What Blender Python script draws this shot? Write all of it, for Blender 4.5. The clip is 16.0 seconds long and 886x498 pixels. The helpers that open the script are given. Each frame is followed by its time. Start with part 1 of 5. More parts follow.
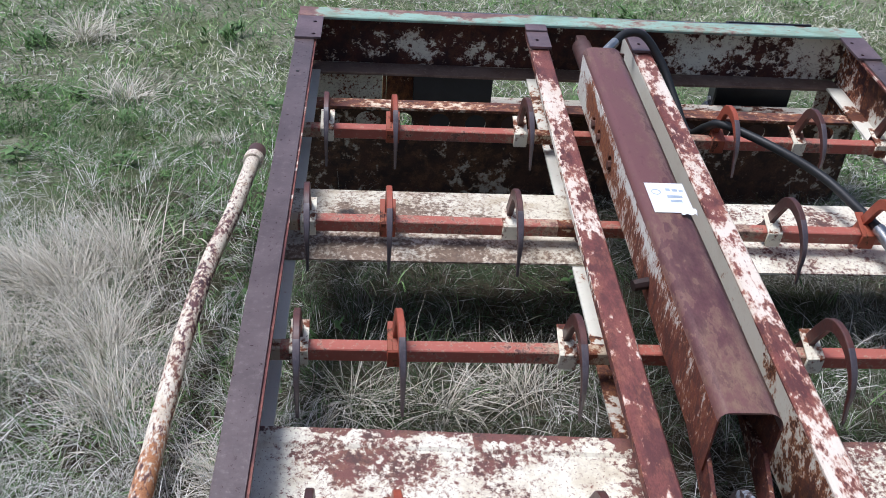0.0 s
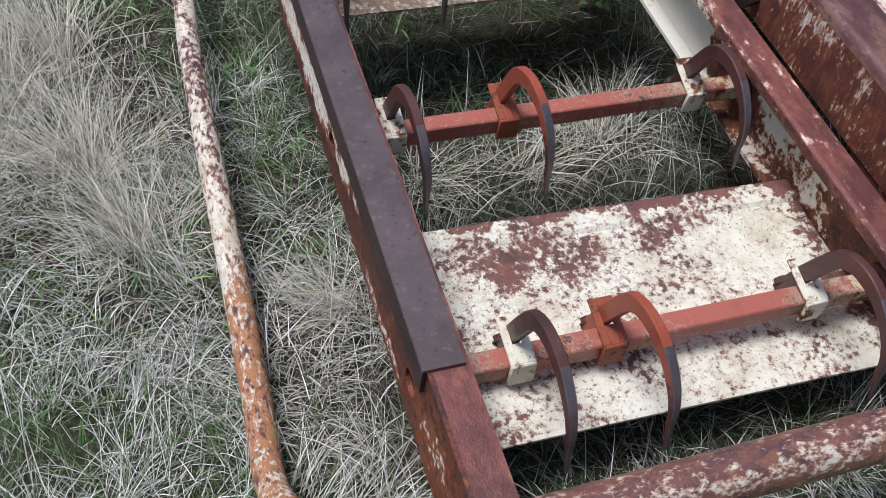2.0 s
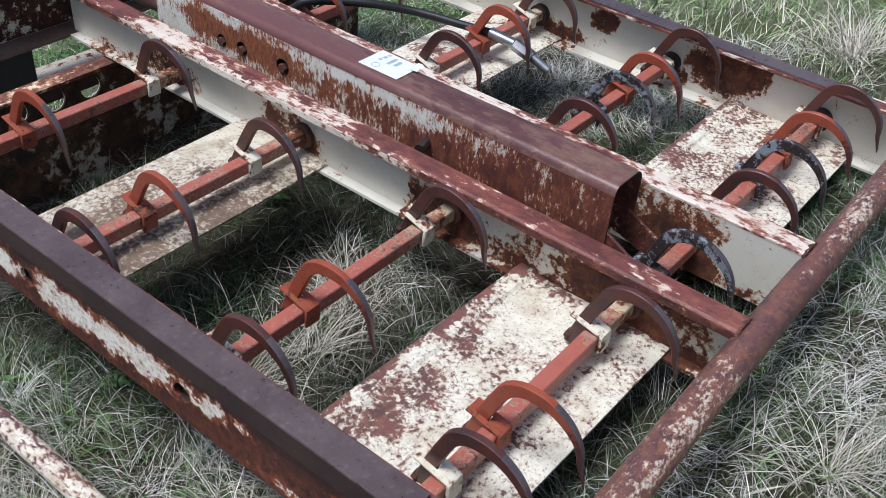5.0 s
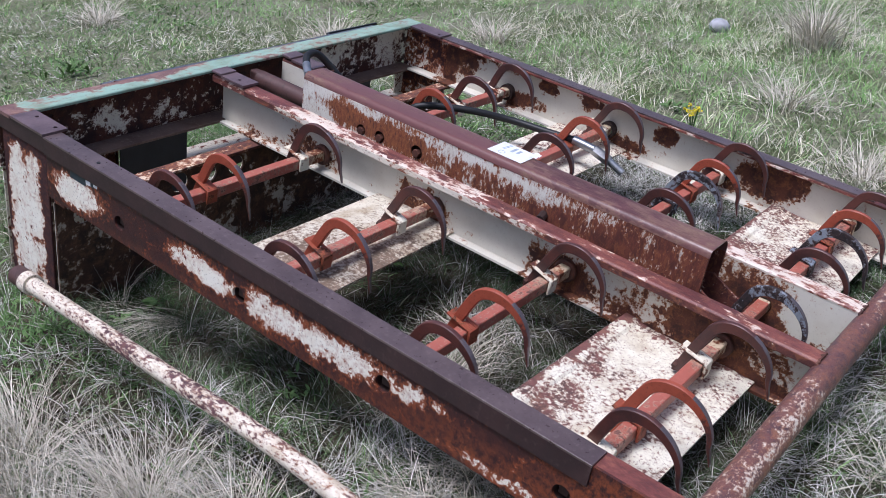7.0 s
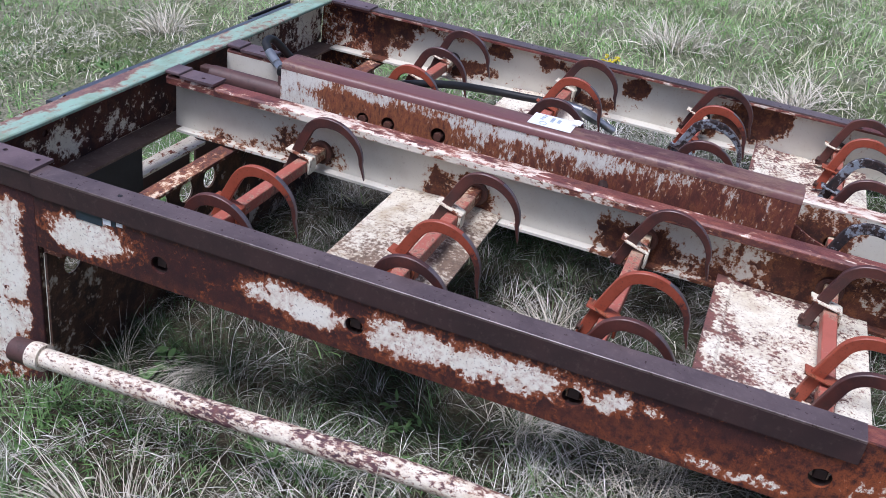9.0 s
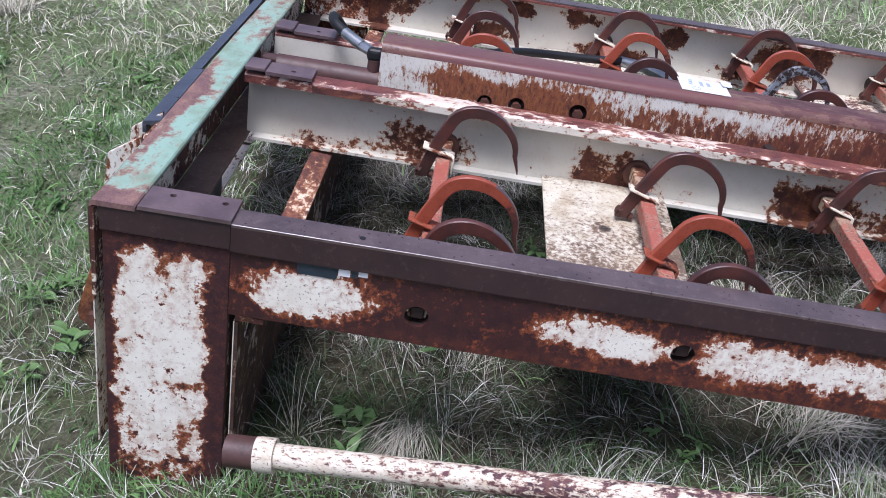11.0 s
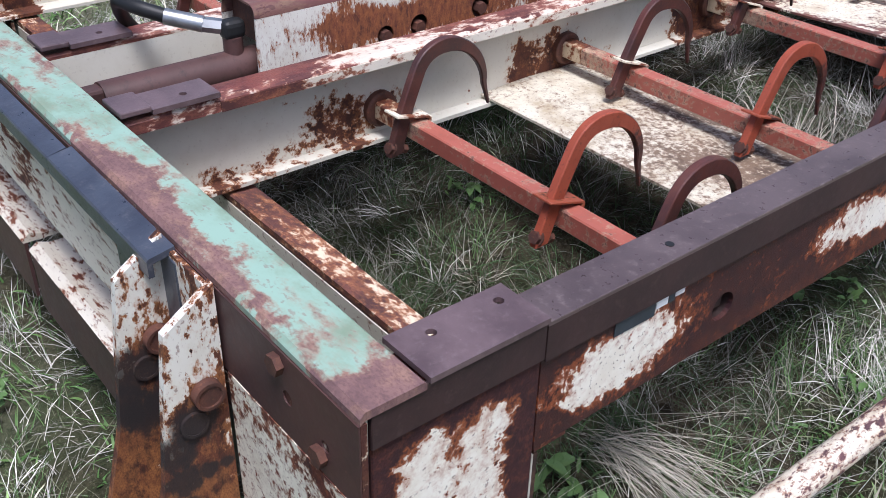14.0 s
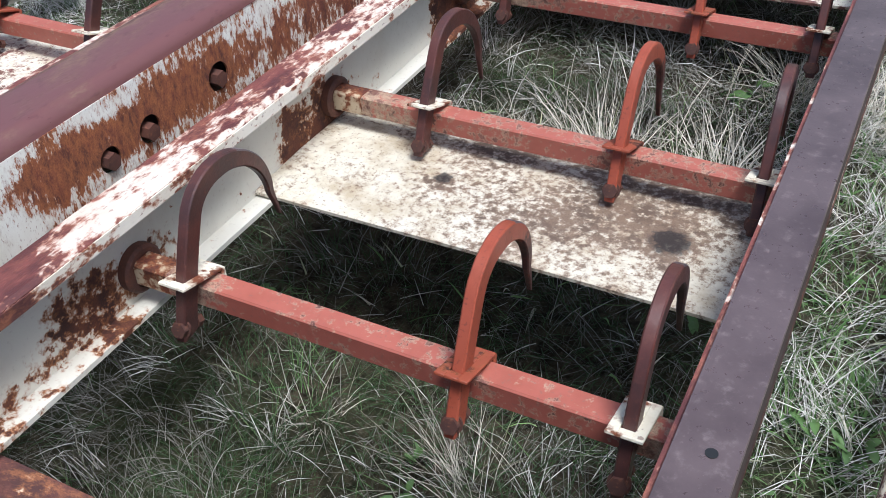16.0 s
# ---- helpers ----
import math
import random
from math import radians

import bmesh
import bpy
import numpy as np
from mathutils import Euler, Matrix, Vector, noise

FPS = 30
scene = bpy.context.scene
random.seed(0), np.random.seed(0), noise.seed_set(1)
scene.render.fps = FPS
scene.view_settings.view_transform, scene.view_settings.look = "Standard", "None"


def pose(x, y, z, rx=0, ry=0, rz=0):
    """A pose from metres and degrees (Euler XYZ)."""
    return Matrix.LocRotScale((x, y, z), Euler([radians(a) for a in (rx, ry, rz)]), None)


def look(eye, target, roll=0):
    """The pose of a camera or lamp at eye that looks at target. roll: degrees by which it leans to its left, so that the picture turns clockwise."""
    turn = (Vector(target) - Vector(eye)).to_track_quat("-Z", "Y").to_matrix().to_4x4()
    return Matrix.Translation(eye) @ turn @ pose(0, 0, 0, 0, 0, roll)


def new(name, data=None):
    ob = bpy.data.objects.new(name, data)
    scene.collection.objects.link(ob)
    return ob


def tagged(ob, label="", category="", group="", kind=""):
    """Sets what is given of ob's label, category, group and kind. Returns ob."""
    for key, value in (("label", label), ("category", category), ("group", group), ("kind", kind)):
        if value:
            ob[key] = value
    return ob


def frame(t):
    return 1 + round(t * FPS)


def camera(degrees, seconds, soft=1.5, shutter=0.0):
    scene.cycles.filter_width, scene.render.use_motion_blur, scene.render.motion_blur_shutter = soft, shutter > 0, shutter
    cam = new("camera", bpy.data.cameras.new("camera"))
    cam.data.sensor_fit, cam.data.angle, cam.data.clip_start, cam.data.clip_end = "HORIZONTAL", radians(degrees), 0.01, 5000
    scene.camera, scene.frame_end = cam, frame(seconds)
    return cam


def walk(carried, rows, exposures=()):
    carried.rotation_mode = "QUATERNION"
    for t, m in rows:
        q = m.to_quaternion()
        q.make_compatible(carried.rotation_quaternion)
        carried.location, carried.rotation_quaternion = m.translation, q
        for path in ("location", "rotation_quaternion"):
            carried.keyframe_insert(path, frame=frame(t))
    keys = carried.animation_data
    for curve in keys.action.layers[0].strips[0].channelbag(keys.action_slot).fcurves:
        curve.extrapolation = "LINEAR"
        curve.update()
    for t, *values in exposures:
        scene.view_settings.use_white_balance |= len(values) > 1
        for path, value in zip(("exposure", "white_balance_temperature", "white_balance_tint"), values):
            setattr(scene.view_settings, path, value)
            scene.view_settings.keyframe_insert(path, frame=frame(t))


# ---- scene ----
cam = camera(49.2, 16.0, soft=0.6)
# the machine's own axes: its frame leans up towards the mounting beam
MACHINE = pose(0, 0, 0.28, 9.3, 1.15, 0)
PATH = [
    (0, (0.244, -0.962, 1.238), (0.386, 0.64, 0.05), 4.4),
    (0.5, (0.225, -0.87, 1.172), (0.331, 0.67, -0.1), 4.9),
    (1, (0.149, -0.767, 1.101), (0.347, 0.663, -0.284), 6.6),
    (1.5, (-0.075, -0.643, 1.06), (0.308, 0.636, -0.43), 7.7),
    (2, (-0.265, -0.565, 1.009), (0.258, 0.578, -0.547), 9.6),
    (2.5, (-0.386, -0.541, 0.994), (0.322, 0.496, -0.563), 11.0),
    (3, (-0.536, -0.599, 1.01), (0.381, 0.352, -0.491), 12.4),
    (3.5, (-0.618, -0.636, 1.041), (0.438, 0.296, -0.379), 12.2),
    (4, (-0.645, -0.63, 1.068), (0.504, 0.295, -0.282), 9.5),
    (4.5, (-0.645, -0.522, 1.089), (0.578, 0.398, -0.199), 5.5),
    (4.7, (-0.648, -0.501, 1.114), (0.605, 0.407, -0.153), 5.0),
    (6.8, (-1.293, -0.52, 1.171), (0.145, 0.456, 0.182), 9.1),
    (7, (-1.328, -0.492, 1.162), (0.12, 0.484, 0.188), 9.1),
    (7.5, (-1.411, -0.31, 1.128), (0.085, 0.582, 0.146), 8.0),
    (8, (-1.46, -0.115, 1.079), (0.118, 0.632, 0.103), 8.5),
    (8.5, (-1.466, 0.104, 1.014), (0.186, 0.74, 0.082), 8.3),
    (9, (-1.506, 0.333, 0.973), (0.173, 0.851, 0.017), 8.5),
    (9.5, (-1.556, 0.602, 0.947), (0.122, 1.015, -0.059), 8.2),
    (10, (-1.494, 0.857, 0.883), (0.193, 1.177, -0.142), 9.1),
    (10.2, (-1.474, 0.963, 0.869), (0.225, 1.228, -0.153), 9.4),
    (12.3, (-1.12, 2.058, 0.653), (0.56, 1.547, -0.304), 6.6),
    (12.5, (-1.057, 2.125, 0.631), (0.594, 1.561, -0.346), 5.9),
    (13, (-0.839, 2.226, 0.588), (0.718, 1.504, -0.439), 4.9),
    (13.5, (-0.658, 2.32, 0.582), (0.77, 1.389, -0.464), 3.7),
    (14, (-0.548, 2.332, 0.594), (0.754, 1.265, -0.487), 1.3),
    (14.5, (-0.403, 2.201, 0.609), (0.8, 1.066, -0.516), 1.4),
    (15, (-0.278, 2.117, 0.62), (0.79, 0.889, -0.542), 0.2),
    (15.5, (-0.132, 2.11, 0.613), (0.736, 0.767, -0.589), -2.7),
    (16, (-0.047, 2.078, 0.612), (0.719, 0.687, -0.603), -2.9),
]
walk(cam, [(t, MACHINE @ look(eye, target, roll)) for t, eye, target, roll in PATH], exposures=((0.0, 0.30, 5760, 14), (2.0, 0.06, 5900, 13), (3.5, 0.06, 5860, 11), (4.6, 0.10, 5800, 11), (7.0, 0.20, 5700, 20), (8.0, 0.20, 5640, 20), (10.0, 0.36, 5690, 20), (12.5, 0.42, 5690, 21), (13.5, 0.47, 5740, 20), (14.5, 0.47, 5900, 14), (16.0, 0.53, 5770, 11)))

# ---- light: a bright overcast sky ----
world = bpy.data.worlds.new("overcast_sky")
scene.world = world
world.use_nodes = True
sky = world.node_tree.nodes.new("ShaderNodeTexSky")
sky.sky_type = "NISHITA"
sky.sun_disc = False
sky.sun_elevation = radians(68)
sky.sun_rotation = radians(276)
sky.air_density, sky.dust_density, sky.ozone_density = 1.0, 4.0, 1.0
world.node_tree.links.new(sky.outputs[0], world.node_tree.nodes["Background"].inputs[0])
world.node_tree.nodes["Background"].inputs[1].default_value = 0.094
sun = new("sun", bpy.data.lights.new("sun", "SUN"))
sun.data.energy, sun.data.angle, sun.data.color = 2.75, radians(20), (1.0, 0.98, 0.95)
sun.matrix_basis = look((-2.9, 0.2, 9.0), (0, 0, 0))

# ---- materials ----
def tree(name):
    m = bpy.data.materials.new(name)
    m.use_nodes = True
    nt = m.node_tree
    nt.nodes.clear()
    return m, nt


class Net:
    """Short hand for a node tree."""

    def __init__(self, nt):
        self.nt = nt

    def node(self, kind, operation="", data_type="", use_clamp=False):
        n = self.nt.nodes.new(kind)
        if operation:
            n.operation = operation
        if data_type:
            n.data_type = data_type
        if use_clamp:
            n.use_clamp = True
        return n

    def put(self, socket, value):
        if isinstance(value, bpy.types.NodeSocket):
            self.nt.links.new(value, socket)
        else:
            socket.default_value = value

    def math(self, op, a, b=0.0, c=None, clamp=False):
        n = self.node("ShaderNodeMath", operation=op, use_clamp=clamp)
        self.put(n.inputs[0], a)
        self.put(n.inputs[1], b)
        if c is not None:
            self.put(n.inputs[2], c)
        return n.outputs[0]

    def vec(self, op, a, b):
        n = self.node("ShaderNodeVectorMath", operation=op)
        self.put(n.inputs[0], a)
        self.put(n.inputs[1], b)
        return n.outputs["Value"] if op in ("LENGTH", "DOT_PRODUCT") else n.outputs[0]

    def noise(self, co, scale, detail=4.0, rough=0.55, distort=0.0):
        n = self.node("ShaderNodeTexNoise")
        self.put(n.inputs["Vector"], co)
        n.inputs["Scale"].default_value = scale
        n.inputs["Detail"].default_value = detail
        n.inputs["Roughness"].default_value = rough
        n.inputs["Distortion"].default_value = distort
        return n.outputs["Fac"]

    def ramp(self, x, lo, hi, a=0.0, b=1.0):
        n = self.node("ShaderNodeMapRange")
        n.interpolation_type = "SMOOTHSTEP"
        self.put(n.inputs["Value"], x)
        for k, v in (("From Min", lo), ("From Max", hi), ("To Min", a), ("To Max", b)):
            self.put(n.inputs[k], v)
        return n.outputs[0]

    def mix(self, f, a, b):
        n = self.node("ShaderNodeMix", data_type="RGBA")
        self.put(n.inputs["Factor"], f)
        for key, v in ((6, a), (7, b)):
            self.put(n.inputs[key], v if isinstance(v, bpy.types.NodeSocket) else (*v, 1.0))
        return n.outputs[2]

    def coords(self, offset=True):
        tc = self.node("ShaderNodeTexCoord").outputs["Object"]
        if not offset:
            return tc
        r = self.node("ShaderNodeObjectInfo").outputs["Random"]
        return self.vec("ADD", tc, self.math("MULTIPLY", r, 17.0))

    def finish(self, colour, rough, bump=None, strength=0.4, distance=0.002, metallic=0.0, spec=0.5):
        p = self.node("ShaderNodeBsdfPrincipled")
        self.put(p.inputs["Base Color"], colour if isinstance(colour, bpy.types.NodeSocket) else (*colour, 1.0))
        self.put(p.inputs["Roughness"], rough)
        self.put(p.inputs["Metallic"], metallic)
        self.put(p.inputs["Specular IOR Level"], spec)
        if bump is not None:
            b = self.node("ShaderNodeBump")
            b.inputs["Strength"].default_value = strength
            b.inputs["Distance"].default_value = distance
            self.put(b.inputs["Height"], bump)
            self.put(p.inputs["Normal"], b.outputs[0])
        o = self.node("ShaderNodeOutputMaterial")
        self.put(o.inputs["Surface"], p.outputs[0])
        return p


CREAM = (0.80, 0.765, 0.635)
RUST_DARK = (0.045, 0.020, 0.018)
RUST_RED = (0.135, 0.036, 0.022)
RUST_ORANGE = (0.27, 0.095, 0.035)


def rusty(name, paint=CREAM, cover=0.5, big=7.0, small=55.0, under=(RUST_DARK, RUST_RED, RUST_ORANGE), stretch=(1, 1, 1),
          patches=(), halo=0.035, gloss=0.5, bare_rough=0.72, fine=0.5, tint=0.5, edge=0.034, own=False, stain=0.25, warp=0.05, dots=0.6, rim=0.65, pits=0.0, warm=(), blots=(), bleed=0.06, pit_scale=0.85, film=0.0):
    """Painted steel that rusts: paint is left where a three-scale noise stays below cover; patches (centre, size, gain) keep or lose it."""
    m, nt = tree(name)
    k = Net(nt)
    co = k.coords(offset=own)
    cs = k.vec("MULTIPLY", co, stretch)
    wide = k.noise(cs, big, 3.0, 0.6, 0.4)
    near = k.noise(cs, small, 3.0, 0.6)
    grit = k.noise(cs, small * 3.3, 3.0, 0.65)
    val = k.math("ADD", k.math("MULTIPLY", wide, 1.0 - fine), k.math("ADD", k.math("MULTIPLY", near, fine * 0.76), k.math("MULTIPLY", grit, fine * 0.24)))
    if patches:
        w = k.node("ShaderNodeTexNoise")
        k.put(w.inputs["Vector"], co)
        w.inputs["Scale"].default_value = 13.0
        w.inputs["Detail"].default_value = 5.0
        w.inputs["Roughness"].default_value = 0.65
        moved = k.vec("ADD", co, k.vec("MULTIPLY", k.vec("SUBTRACT", w.outputs["Color"], (0.5, 0.5, 0.5)), (warp * 3, warp * 3, warp * 1.6)))
        for centre, size, gain in patches:
            d = k.vec("LENGTH", k.vec("DIVIDE", k.vec("SUBTRACT", moved, centre), size), (0, 0, 0))
            val = k.math("ADD", val, k.math("MULTIPLY", k.ramp(d, 1.5, 0.35), -gain))
    if pits:
        val = k.math("ADD", val, k.math("MULTIPLY", k.ramp(k.noise(cs, small * pit_scale, 5.0, 0.65), 0.55, 0.70), pits))
    limit = 0.5 + (cover - 0.5) * 0.36
    bare = k.ramp(val, limit - edge * 0.75, limit + edge * 0.75)
    ring = k.ramp(val, limit + halo, limit + halo * 0.1)
    tone = k.noise(cs, big * 2.3, 5.0, 0.7)
    grain = k.noise(cs, small * 6.0, 2.0, 0.7)
    rust = k.mix(k.ramp(tone, 0.38, 0.60), under[0], under[1])
    rust = k.mix(k.math("MULTIPLY", k.ramp(k.noise(cs, big * 4.1, 5.0, 0.75), 0.48, 0.64), tint), rust, under[2])
    for centre, size, amount in warm:
        d = k.vec("LENGTH", k.vec("DIVIDE", k.vec("SUBTRACT", co, centre), size), (0, 0, 0))
        mottle = k.math("MULTIPLY", k.ramp(k.noise(cs, small * 0.7, 4.0, 0.7), 0.35, 0.62), amount)
        rust = k.mix(k.math("MULTIPLY", k.ramp(d, 1.5, 0.3), mottle), rust, under[2])
    rust = k.mix(k.math("MULTIPLY", ring, rim), rust, under[2])
    rust = k.mix(k.ramp(grain, 0.42, 0.70, 0.0, 0.55), rust, tuple(c * 0.5 for c in under[1]))
    dirt = k.mix(k.ramp(k.noise(cs, big * 1.7, 5.0, 0.65), 0.42, 0.70, 0.0, stain), paint, tuple(c * f for c, f in zip(paint, (0.58, 0.48, 0.36))))
    dirt = k.mix(k.math("MULTIPLY", k.ramp(k.noise(cs, small * 2.1, 2.0, 0.6), 0.60, 0.70), dots), dirt, under[1])
    seep = k.math("MULTIPLY", k.ramp(val, limit - bleed, limit), k.ramp(k.noise(cs, small * 0.8, 4.0, 0.7), 0.38, 0.66, 0.0, 0.85))
    dirt = k.mix(seep, dirt, tuple(0.75 * a + 0.25 * b for a, b in zip(under[2], paint)))
    if film:
        thin = k.math("MULTIPLY", k.ramp(val, limit - 0.14, limit + 0.02), k.ramp(k.noise(cs, small * 1.3, 4.0, 0.75), 0.36, 0.66, 0.0, film))
        dirt = k.mix(thin, dirt, under[1])
    col = k.mix(bare, dirt, rust)
    for centre, radius in blots:
        d = k.math("ADD", k.vec("LENGTH", k.vec("SUBTRACT", co, centre), (0, 0, 0)), k.math("MULTIPLY", k.math("SUBTRACT", near, 0.5), radius * 1.6))
        col = k.mix(k.ramp(d, radius * 1.25, radius * 0.7, 0.0, 0.9), col, (0.022, 0.018, 0.018))
    rough = k.math("ADD", k.math("MULTIPLY", bare, bare_rough - gloss), k.math("ADD", gloss, k.math("MULTIPLY", grain, 0.14)))
    height = k.math("ADD", k.math("MULTIPLY", bare, -0.6), k.math("MULTIPLY", k.math("MULTIPLY", grain, 0.7), bare))
    k.finish(col, rough, height, 0.6, 0.0016, spec=0.4)
    return m


def bare_steel(name, a, b, c, scale=8.0, rough=0.5, spec=0.5, metallic=0.0, own=False):
    """Steel with a smooth brown skin of old rust, blotched at two scales."""
    m, nt = tree(name)
    k = Net(nt)
    co = k.coords(offset=own)
    n1 = k.noise(co, scale, 6.0, 0.65)
    n2 = k.noise(co, scale * 9, 5.0, 0.7)
    col = k.mix(k.ramp(n1, 0.35, 0.65), a, b)
    col = k.mix(k.ramp(n2, 0.52, 0.75, 0.0, 0.6), col, c)
    r = k.math("ADD", rough - 0.12, k.math("MULTIPLY", n2, 0.28))
    specks = k.noise(co, scale * 22, 5.0, 0.7)
    col = k.mix(k.ramp(specks, 0.62, 0.80, 0.0, 0.35), col, tuple(min(1.0, v * 2.6) for v in c))
    dents = k.math("ADD", k.math("MULTIPLY", k.noise(co, scale * 2.2, 3.0), 2.2), k.math("MULTIPLY", n2, 0.8))
    k.finish(col, r, dents, 0.35, 0.0014, spec=spec, metallic=metallic)
    return m


def plain(name, colour, rough=0.6, spec=0.5, metallic=0.0, scale=40.0, vary=0.25):
    m, nt = tree(name)
    k = Net(nt)
    n = k.noise(k.coords(), scale, 4.0)
    col = k.mix(k.ramp(n, 0.35, 0.7, 0.0, 1.0), colour, tuple(v * (1 - vary) for v in colour))
    k.finish(col, rough, n, 0.15, 0.001, metallic=metallic, spec=spec)
    return m


def straw(name, tones, greens, share, patch=0.9, gloss=0.55):
    """Blades, each with a tone of its own; share of them green, more of them where the noise says so."""
    m, nt = tree(name)
    k = Net(nt)
    r = k.node("ShaderNodeNewGeometry").outputs["Random Per Island"]
    co = k.coords(offset=False)
    w = k.noise(co, patch, 3.0)
    r2 = k.math("FRACT", k.math("MULTIPLY", r, 37.31))
    dry = k.mix(r2, tones[0], tones[1])
    dry = k.mix(k.ramp(k.math("FRACT", k.math("MULTIPLY", r, 91.7)), 0.6, 1.0), dry, tones[2])
    wet = k.mix(r2, greens[0], greens[1])
    pick = k.math("LESS_THAN", r, k.math("MULTIPLY", share * 2.0, k.ramp(w, 0.30, 0.70)))
    p = k.finish(k.mix(pick, dry, wet), gloss, spec=0.3)
    p.inputs["Subsurface Weight"].default_value = 0.0
    return m


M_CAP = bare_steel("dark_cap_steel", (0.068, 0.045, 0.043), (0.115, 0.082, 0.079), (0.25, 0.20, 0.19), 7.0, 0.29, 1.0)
# the cap's side leg is darker than its top
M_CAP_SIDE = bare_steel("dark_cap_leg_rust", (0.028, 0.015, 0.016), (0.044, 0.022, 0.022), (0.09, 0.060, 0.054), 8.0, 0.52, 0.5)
M_PLATE = bare_steel("dark_corner_steel", (0.085, 0.054, 0.057), (0.145, 0.098, 0.102), (0.21, 0.16, 0.162), 11.0, 0.36, 0.9)
M_TINE = bare_steel("brown_tine_steel", (0.050, 0.022, 0.020), (0.10, 0.032, 0.024), (0.15, 0.055, 0.035), 14.0, 0.40, 0.6, own=True)
M_TINE_RED = rusty("red_tine_paint", paint=(0.33, 0.075, 0.040), cover=0.86, big=16, small=90, fine=0.5, edge=0.09, under=((0.060, 0.028, 0.026), (0.11, 0.036, 0.028), (0.20, 0.06, 0.035)), halo=0.02, dots=0.5, stain=0.5, gloss=0.36, bare_rough=0.42, bleed=0.02, warp=0.01, patches=(((0, -0.180, 0.03), (0.1, 0.055, 0.085), -0.30), ((0, 0.06, -0.03), (0.1, 0.03, 0.02), -0.15)))
M_TINE_EDGE = bare_steel("worn_hook_edge_steel", (0.060, 0.048, 0.052), (0.10, 0.076, 0.080), (0.17, 0.14, 0.145), 18.0, 0.30, 0.9, own=True)
M_TINE_GREY = rusty("grey_tine_paint", paint=(0.24, 0.28, 0.32), cover=0.40, big=16, small=80, under=((0.015, 0.013, 0.014), (0.035, 0.024, 0.024), (0.08, 0.04, 0.03)), own=True)
M_CLAMP = rusty("cream_clamp_paint", paint=(0.78, 0.73, 0.58), cover=0.60, big=12, small=45, fine=0.5, own=True, halo=0.08, stain=0.35)
M_CLAMP_RED = rusty("red_clamp_paint", paint=(0.30, 0.070, 0.035), cover=0.62, big=18, small=85, own=True)
M_SHAFT = rusty("red_shaft_paint", paint=(0.40, 0.120, 0.085), cover=0.68, big=9, small=95, fine=0.6, under=((0.11, 0.044, 0.036), (0.26, 0.12, 0.092), (0.52, 0.38, 0.26)), halo=0.02, stain=0.35, gloss=0.36, bare_rough=0.48, tint=0.2, edge=0.06, patches=(((0.655, 0.7, -0.11), (0.06, 2.0, 0.1), -0.08), ((0.07, 0.7, -0.11), (0.04, 2.0, 0.1), -0.08), ((1.14, 0.7, -0.11), (0.05, 2.0, 0.1), -0.08)), warm=(((0.655, 0.7, -0.11), (0.08, 3.0, 0.1), 1.0), ((0.07, 0.7, -0.11), (0.05, 3.0, 0.1), 0.9), ((1.14, 0.7, -0.11), (0.06, 3.0, 0.1), 0.9)))
M_SHAFT_END = rusty("cream_shaft_end", paint=(0.55, 0.45, 0.31), cover=0.58, big=14, small=50, fine=0.5, own=True, halo=0.08)
M_BOARD = rusty("speckled_cream_plate", paint=(0.80, 0.765, 0.625), cover=0.64, big=10, small=95, fine=0.55, tint=0.45, halo=0.03, edge=0.045, under=((0.095, 0.056, 0.050), (0.20, 0.085, 0.072), (0.30, 0.15, 0.09)), dots=0.9, stain=0.5, rim=0.5, bleed=0.05, film=0.55, patches=(
    ((0.4, 0.318, -0.15), (2.0, 0.022, 0.3), -0.16), ((0.30, 0.235, -0.15), (0.22, 0.045, 0.3), -0.055), ((0.50, 0.145, -0.15), (0.085, 0.05, 0.3), -0.035), ((0.15, 0.16, -0.15), (0.12, 0.06, 0.3), -0.02), ((0.62, 0.23, -0.15), (0.12, 0.06, 0.3), 0.035), ((0.76, 0.12, -0.15), (0.050, 0.3, 0.3), -0.10),
    ((0.04, 0.2, -0.15), (0.04, 0.2, 0.3), 0.05), ((0.17, -0.03, -0.15), (0.11, 0.040, 0.3), -0.060), ((0.42, -0.03, -0.15), (0.16, 0.05, 0.3), 0.045), ((0.64, -0.02, -0.15), (0.05, 0.05, 0.3), -0.03), ((1.40, 0.16, -0.16), (0.40, 0.14, 0.3), -0.040), ((1.4, 1.02, -0.16), (0.4, 0.12, 0.3), -0.02)))
M_BOARD_GREY = rusty("dirty_cream_plate", paint=(0.68, 0.635, 0.51), cover=0.56, big=8, small=95, fine=0.70, tint=0.1, halo=0.01, edge=0.11, under=((0.13, 0.090, 0.064), (0.21, 0.145, 0.10), (0.33, 0.20, 0.12)), stain=0.75, dots=0.75, film=0.8, bleed=0.02, blots=(((0.175, 1.06, -0.158), 0.026), ((0.515, 1.045, -0.158), 0.013)), patches=(((0.175, 1.06, -0.16), (0.05, 0.05, 0.1), -0.05), ((0.22, 1.02, -0.16), (0.16, 0.10, 0.2), -0.03), ((0.38, 0.90, -0.18), (0.45, 0.05, 0.1), -0.05), ((0.52, 1.05, -0.16), (0.03, 0.02, 0.1), -0.10), ((0.64, 1.1, -0.16), (0.13, 0.25, 0.2), 0.08), ((0.05, 1.1, -0.16), (0.05, 0.15, 0.2), 0.03), ((0.3, 1.14, -0.16), (0.5, 0.03, 0.2), 0.05)))
